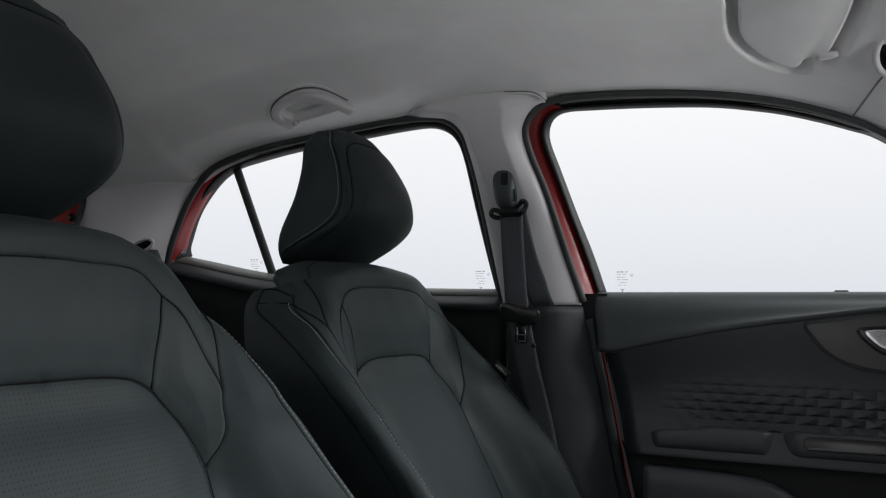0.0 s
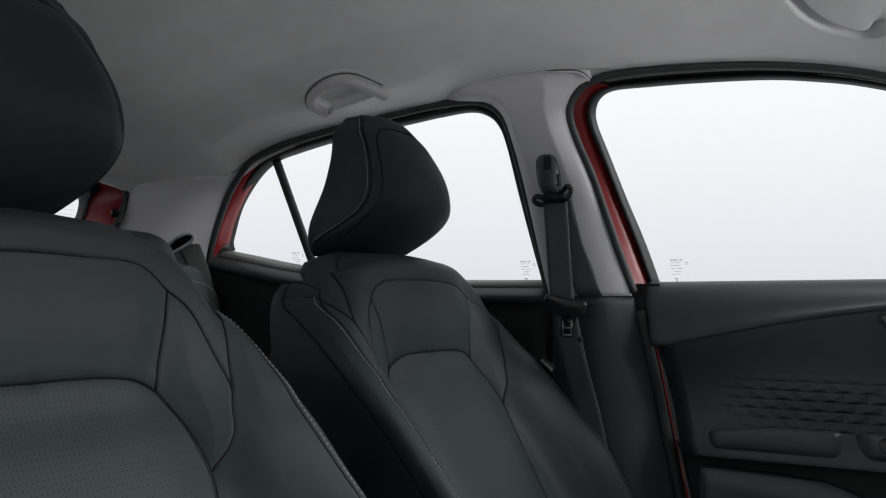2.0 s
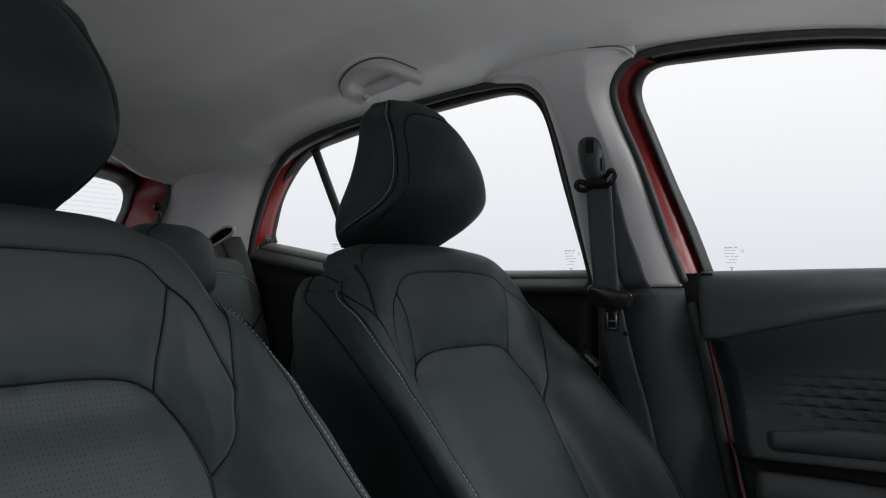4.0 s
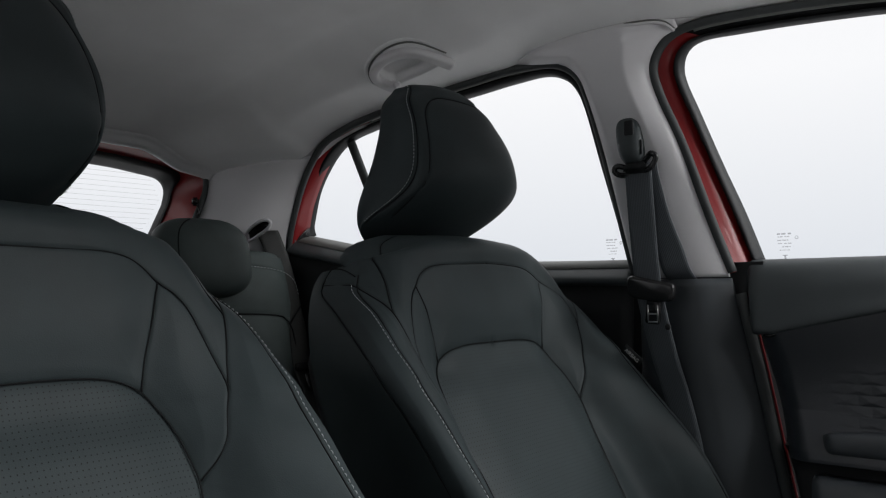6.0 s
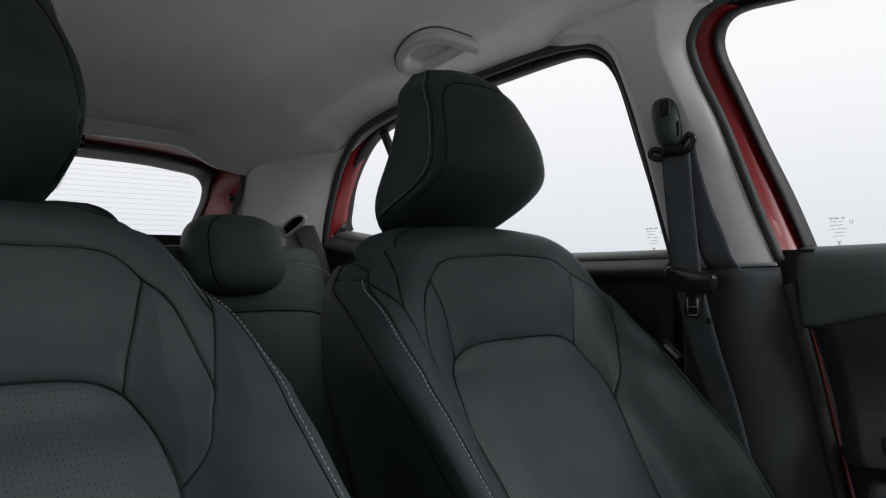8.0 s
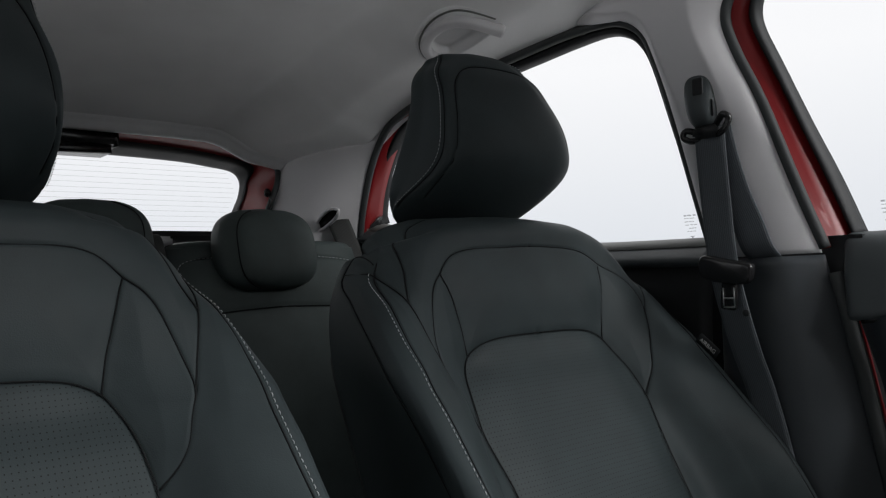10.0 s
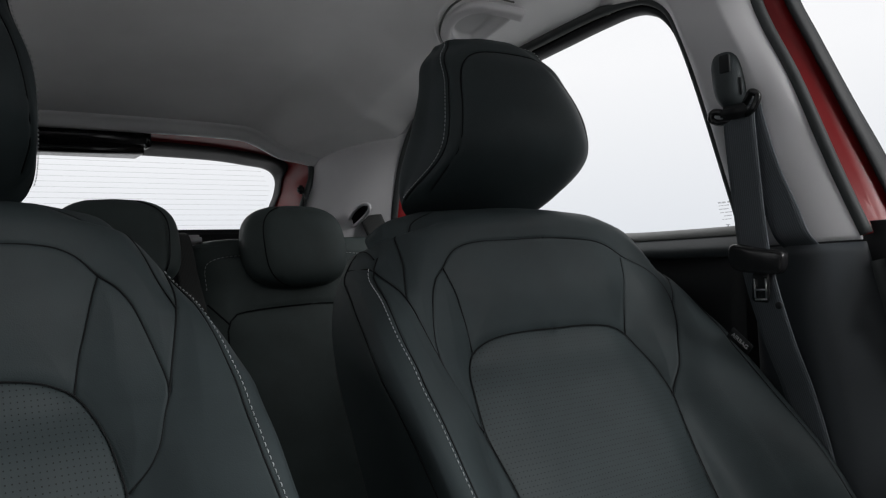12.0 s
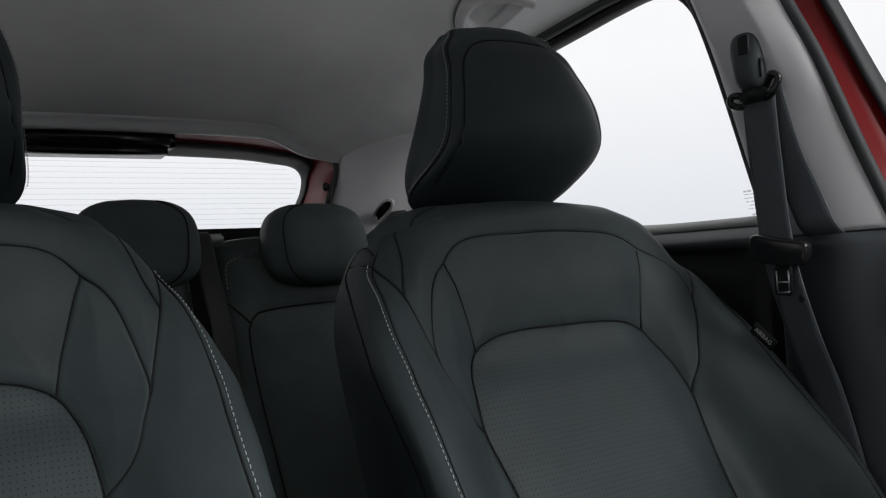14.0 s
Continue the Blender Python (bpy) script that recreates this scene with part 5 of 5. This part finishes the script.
# ---- rear bench ----
def rear_cushion(name, x0, x1, label):
    back = empty(name, label, "car seat", "rear seats")
    cols, rws = 150, 150
    xs_, ws = np.linspace(-1, 1, cols), np.linspace(0, 1, rws)
    xc, hw = (x0 + x1) / 2, (x1 - x0) / 2
    Sx, Wt = np.meshgrid(xs_, ws)
    zz = pchip([0, 0.5, 0.8, 0.90, 0.96, 1.0], [0.30, 0.66, 0.87, 0.903, 0.905, 0.885])(Wt)
    yy = pchip([0, 0.5, 0.8, 0.90, 0.96, 1.0], [0.57, 0.685, 0.748, 0.775, 0.82, 0.85])(Wt)
    edge = np.abs(Sx) ** 8
    yy = yy + 0.05 * edge
    zz = zz - 0.02 * edge * (Wt > 0.85)
    P = np.stack([xc + hw * Sx, yy, zz], -1)
    V = P.reshape(-1, 3).copy()
    ft_ = pchip([0.30, 0.66, 0.87, 0.903], [0.57, 0.685, 0.748, 0.775])
    seam2 = lambda pts: np.array([(x, float(ft_(z)), z) for x, z in smooth_line(pts, 60)])
    k0, k1 = x0 + 0.045, x1 - 0.045
    lines_ = [seam2([(k0 + 0.03, 0.35), (k0 + 0.005, 0.60), (k0, 0.70), (k0 + 0.006, 0.735), (k0 + 0.03, 0.755), (xc - 0.05, 0.763), (xc + 0.05, 0.763), (k1 - 0.03, 0.755), (k1 - 0.006, 0.735), (k1, 0.70), (k1 - 0.005, 0.60), (k1 - 0.03, 0.35)]),
              seam2([(x0 + 0.012, 0.775), (k0 - 0.01, 0.752), (k0 + 0.006, 0.735)]), seam2([(x1 - 0.012, 0.775), (k1 + 0.01, 0.752), (k1 - 0.006, 0.735)])]
    arc = [seam2([(x0 + 0.014, 0.80), (x0 + 0.016, 0.84), (x0 + 0.03, 0.858), (x0 + 0.07, 0.867), (x0 + 0.14, 0.869)]), seam2([(x1 - 0.014, 0.80), (x1 - 0.016, 0.832), (x1 - 0.035, 0.852), (x1 - 0.07, 0.862), (x1 - 0.14, 0.869)])]
    lift, near = np.zeros(len(V)), np.full(len(V), 1e9)
    for l_ in lines_ + arc:
        d = line_distance(V, l_)
        lift -= 0.004 * np.exp(-(d / 0.004) ** 2)
        near = np.minimum(near, d)
    lift += 0.006 * (1 - np.exp(-(near / 0.03) ** 2))
    V[:, 1] -= lift
    link("backrest", V, quads(rws, cols), m_rear_leather_lit, back, "", np.stack([V[:, 0], V[:, 2]], -1))
    for l_ in lines_:
        tube("seam", l_ + np.array([0, 0.0025, 0]), 0.0018, m_seam, back, "dark sewn seam", 6)
    for l_ in arc:
        stitches("stitching", l_ + np.array([0, 0.0005, 0]), np.tile((0, -1.0, 0.1), (60, 1)), m_thread, back, pitch=0.009, length=0.006, r=0.0007)
    part("back_board", box_bm((x0 + 0.012, 0.80, 0.30), (x1 - 0.012, 0.875, 0.885), 0.01), m_carpet, back, "dark carpeted seat back board")
    part("cushion", box_bm((x0 + 0.004, 0.14, 0.10), (x1 - 0.004, 0.66, 0.38), 0.04, 4), m_rear_leather_lit, back, "charcoal leather seat cushion")
    return back


rear_right = rear_cushion("bench_seat", 0.132, 0.60, "charcoal leather rear seat section with curved seams")
rear_left = rear_cushion("bench_seat", -0.60, 0.088, "wide charcoal leather rear seat section beside the split")


def rear_headrest(x, y, z, label, seam_side, wide=0.112, high=0.086):
    rest = empty("rear_headrest", label, "headrest", "rear headrests")
    rows_ = []
    hs_ = np.linspace(-1, 1, 44)
    for h in hs_:
        w = wide * (1 - abs(h) ** 3.4) ** (1 / 2.6) * (1 - 0.05 * h - 0.04 * (h < 0) * abs(h))
        d = 0.052 * (1 - abs(h) ** 4) ** 0.5 + 0.001
        sec = []
        for a in np.linspace(0, 2 * np.pi, 64, endpoint=False):
            c, s = math.cos(a), math.sin(a)
            sec.append((x + w * math.copysign(abs(c) ** 0.62, c), y + d * math.copysign(abs(s) ** 0.75, s) + 0.012 * h, z + high * h))
        rows_.append(sec)
    P = np.array(rows_)
    V = P.reshape(-1, 3).copy()
    for side in (seam_side,):
        l_ = []
        for h in np.linspace(-0.93, 0.93, 60):
            w = wide * (1 - abs(h) ** 3.4) ** (1 / 2.6)
            l_.append((x + side * (w - 0.030 + 0.004 * h), y - 0.049 * (1 - abs(h) ** 4) ** 0.5 + 0.012 * h, z + high * h))
        l_ = np.array(l_)
        d = line_distance(V, l_)
        cen = np.array((x, y, z))
        dirn = V - cen
        dirn /= np.linalg.norm(dirn, axis=1)[:, None] + 1e-9
        V -= dirn * (0.003 * np.exp(-(d / 0.004) ** 2))[:, None]
        tube("seam", l_ + np.array([0, 0.0018, 0]), 0.0013, m_seam, rest, "dark sewn seam", 6)
    rr_, cc_ = P.shape[:2]
    fcs = quads(rr_, cc_, True) + [tuple(range(cc_))[::-1], tuple((rr_ - 1) * cc_ + i for i in range(cc_))]
    link("pad", V, fcs, m_rear_leather_lit, rest)
    for side in (-1, 1):
        tube("post", [(x + side * 0.05, y + 0.02, z - high - 0.04), (x + side * 0.05, y + 0.015, z - high + 0.02)], 0.006, m_gloss, rest, "black headrest post", 8)
    return rest


rear_headrest(0.335, 0.735, 0.883, "charcoal leather rear headrest beside the window", -1)
rear_headrest(-0.012, 0.735, 0.893, "charcoal leather middle rear headrest", 1)
# belt of the middle seat over the split, and the release catch
belt_mid = empty("seat_belt", "black woven middle seat belt in the seat split", "seat belt", "seat belts")
strap("webbing", [(0.108, 0.85, 0.895), (0.108, 0.80, 0.917), (0.112, 0.765, 0.905), (0.118, 0.742, 0.83), (0.128, 0.715, 0.74), (0.135, 0.69, 0.62), (0.14, 0.64, 0.42)], [(1, 0, 0)] * 7, 0.040, m_belt_dark, belt_mid)
catch = empty("seat_catch", "small grey release catch on the rear seat", "catch")
part("catch_body", box_bm((0.132, 0.80, 0.893), (0.168, 0.83, 0.915), 0.005, 3), m_trim, catch)
part("catch_body", box_bm((0.06, 0.81, 0.90), (0.092, 0.835, 0.92), 0.004, 3), m_black, catch)

# outer rear belt from the pillar's slot
belt_rear = empty("seat_belt", "charcoal woven rear seat belt from the pillar slot", "seat belt", "seat belts")
strap("webbing", [(0.560, 0.830, 0.955), (0.557, 0.802, 0.955), (0.570, 0.770, 0.880), (0.573, 0.738, 0.800), (0.569, 0.705, 0.720), (0.559, 0.678, 0.645), (0.566, 0.655, 0.588), (0.570, 0.62, 0.50)],
      [(0.8, -0.5, 0.4), (0.85, -0.3, 0.42), (0.95, 0, 0.30), (0.95, 0, 0.33), (0.95, 0, 0.2), (1, 0, -0.1), (1, 0, -0.1), (1, 0, 0)], 0.050, m_belt_dark, belt_rear)
part("belt_stop", slab(rounded(0.060, 0.018, 0.006), 0.010, 0.003, 2, Matrix.Translation((0.558, 0.672, 0.640)) @ Euler((radians(80), 0, radians(6))).to_matrix().to_4x4()), m_gloss, belt_rear, "black belt stop")
tongue_r = part("tongue", slab(rounded(0.026, 0.040, 0.005), 0.0026, 0.0006, 1, Matrix.Translation((0.563, 0.655, 0.606)) @ Euler((radians(70), 0, radians(6))).to_matrix().to_4x4()), m_gloss, belt_rear, "black coated buckle tongue")
tube("tongue_edge", [(0.552, 0.651, 0.590), (0.574, 0.651, 0.590)], 0.0012, m_steel, tongue_r, "bright steel edge", 6)
slot = tagged(new("belt_slot"), "dark belt slot with grey bezel in the C pillar", kind="structure")
so = smooth_line([(0.536, 0.850, 0.942), (0.530, 0.815, 0.962), (0.534, 0.778, 0.976), (0.540, 0.758, 0.972), (0.542, 0.768, 0.958), (0.542, 0.805, 0.942), (0.540, 0.838, 0.932)], 50, closed=True)
tube("bezel", so + np.array([-0.010, -0.004, 0]), 0.004, m_trim, slot, "grey slot bezel", 8, closed=True)
sm = so.mean(0)
# no hole is cut; a black face paints the dark inside
link("opening", list(so * 0.94 + sm * 0.06 + np.array([-0.010, -0.004, 0])) + [sm + np.array([-0.009, -0.003, 0])], [(i, (i + 1) % 50, 50) for i in range(50)], m_gloss, slot, "flat black face for the dark inside the slot")


# ---- tailgate ----
gate = tagged(new("tailgate"), "closed tailgate with red painted frame and heated window", kind="structure")
OUT = [(-0.50, 0.80), (-0.46, 0.93), (-0.456, 0.986), (-0.482, 1.056), (-0.477, 1.084), (-0.435, 1.106), (-0.353, 1.122), (-0.224, 1.136), (0.0, 1.144), (0.224, 1.136), (0.353, 1.122), (0.435, 1.106), (0.477, 1.084), (0.482, 1.056), (0.456, 0.986), (0.46, 0.93), (0.50, 0.80)]
INN = [(-0.36, 0.80), (-0.40, 0.93), (-0.421, 0.997), (-0.435, 1.029), (-0.440, 1.066), (-0.420, 1.090), (-0.363, 1.100), (-0.254, 1.110), (0.0, 1.115), (0.254, 1.110), (0.363, 1.100), (0.420, 1.090), (0.440, 1.066), (0.435, 1.029), (0.421, 0.997), (0.40, 0.93), (0.36, 0.80)]
o3 = np.array([(x, 0.94 + 0.25 * max(0, 1.0 - z), z + 0.016 * min(1, max(0, (z - 1.06) / 0.03))) for x, z in smooth_line(OUT, 160)])
i3 = np.array([(x, 1.05 + 0.30 * max(0, 1.0 - z), z) for x, z in smooth_line(INN, 160)])
prof = ((0.0, 0.0), (0.05, -0.010), (0.17, -0.013), (0.37, -0.006), (0.62, 0.0), (0.90, 0.0), (1.0, -0.004))
over = np.clip((o3[:, 2] - 1.085) / 0.03, 0, 1)
rim_at = (0.90 - 0.36 * over * over * (3 - 2 * over))[:, None]
R = np.array([o3 + (i3 - o3) * (f * rim_at) + np.array([0, d, 0]) for f, d in prof])
sheet("frame", R, m_red, gate, "red painted tailgate frame", thick=0.003)
R = np.array([o3 + (i3 - o3) * (rim_at * (1 - f) + 1.03 * f) + np.array([0, d, 0]) for f, d in ((-0.06, -0.006), (0.05, -0.012), (0.5, -0.008), (0.9, 0.0), (1.0, 0.004))])
sheet("window_seal", R, m_black, gate, "black rear window surround", thick=0.002)
tube("gate_seal", o3 + np.array([0, 0.000, 0]), 0.008, m_rubber, gate, "black rubber tailgate seal", 8)
gp = [(x, 1.052 + 0.30 * max(0, 1.0 - z), z) for x, z in smooth_line(INN, 80)]
bm = bmesh.new()
bm.faces.new([bm.verts.new(p) for p in gp])
bmesh.ops.triangulate(bm, faces=bm.faces[:])
rear_glass = part("rear_window", bm, m_glass, gate, "heated rear window glass", smooth=False)
rear_glass.visible_shadow = False
for k in range(13):
    z = 0.955 + k * 0.0118
    hw_ = 0.425 - 0.5 * abs(z - 1.04)
    part("heater_line", box_bm((-hw_, 1.0505 + 0.30 * max(0, 1.0 - z), z - 0.0005), (hw_, 1.0512 + 0.30 * max(0, 1.0 - z), z + 0.0005)), m_wire, rear_glass, smooth=False)
lamp_box = part("brake_lamp_cover", box_bm((-0.19, 0.944, 1.101), (0.119, 1.05, 1.165), 0.016, 5), m_gloss, gate, "black high brake lamp cover")
part("window_sill", box_bm((-0.50, 0.96, 0.86), (0.50, 1.09, 0.938), 0.012, 3), m_black, gate, "black tailgate lower trim")
knob = part("trim_clip", box_bm((0.447, 0.934, 1.018), (0.462, 0.950, 1.038), 0.004, 3), m_gloss, gate, "black clip on the red frame")
tube("clip_cord", smooth_line([(0.455, 0.935, 1.022), (0.459, 0.932, 1.005), (0.455, 0.936, 0.985)], 12), 0.0022, m_gloss, gate, "black cord at the clip", 6)

# ---- plain walls that close the car, and added light screens ----
def structure_box(name, lo, hi, mat, label, bevel=0.0):
    return tagged(part(name, box_bm(lo, hi, bevel), mat, None, "", smooth=False), label, kind="structure")


structure_box("floor", (-0.74, -1.35, -0.06), (0.74, 1.2, 0.0), m_carpet, "dark carpet floor of the car")
structure_box("wall_far", (0.775, -1.35, -0.06), (0.80, 1.2, 0.84), m_black, "black inner skin of the far doors")
structure_box("wall_rear", (-0.74, 1.14, -0.06), (0.74, 1.17, 0.90), m_carpet, "dark lining below the rear window")
# closes the front; unseen, its height shades the seats
structure_box("wall_front", (-0.70, -1.30, -0.06), (0.64, -1.10, 0.89), m_black, "unseen black dashboard block, sized to hold light off the seats")
# added out of view to keep front light off the near seat
structure_box("wall_front_hood", (-0.62, -1.29, 0.885), (-0.08, -1.12, 1.01), m_black, "unseen black block added to shade the near seat", 0.02)
structure_box("wall_near", (-0.76, -0.10, -0.06), (-0.74, 1.2, 0.85), m_black, "black rear door panel on the near side")
structure_box("pillar_near", (-0.70, -0.25, -0.06), (-0.66, -0.05, 1.24), m_trim, "grey B pillar on the near side")
structure_box("pillar_near_rear", (-0.62, 0.76, 0.85), (-0.50, 0.95, 1.12), m_trim, "grey C pillar on the near side")
structure_box("roof_skin", (-0.64, -1.0, 1.345), (0.64, 0.95, 1.36), m_red, "red outer skin of the roof")
# out of view; white so that it throws light up to the headliner
structure_box("ground", (-60, -60, -0.32), (60, 60, -0.30), m_studio, "unseen white studio floor that bounces light to the headliner")
# added out of view to block light from the near side and front
structure_box("curtain", (-3.35, -7.0, -0.30), (-3.3, -0.4, 7.5), m_light_screen, "unseen dark screen added to hold light off the near side")
structure_box("curtain_front", (-3.3, -6.05, -0.30), (7.0, -6.0, 3.2), m_light_screen_front, "unseen grey screen added to dim light through the windscreen")
# added block that stops outside white showing between door and pillar
structure_box("door_post", (0.705, -0.300, 0.30), (0.745, -0.235, 0.850), m_black, "black block added to close the white gap behind the door seal")
rows = [[(x, -0.815 - 0.10 * (abs(x) / 0.62) ** 3 - f * 0.10, 1.285 - 0.13 * (abs(x) / 0.62) ** 3 - f * 0.06) for x in np.linspace(-0.62, 0.62, 40)] for f in (0.0, 0.5, 1.0)]
tagged(sheet("windscreen_band", rows, m_gloss, None, "", thick=0.004), "black band along the top of the windscreen", kind="structure")
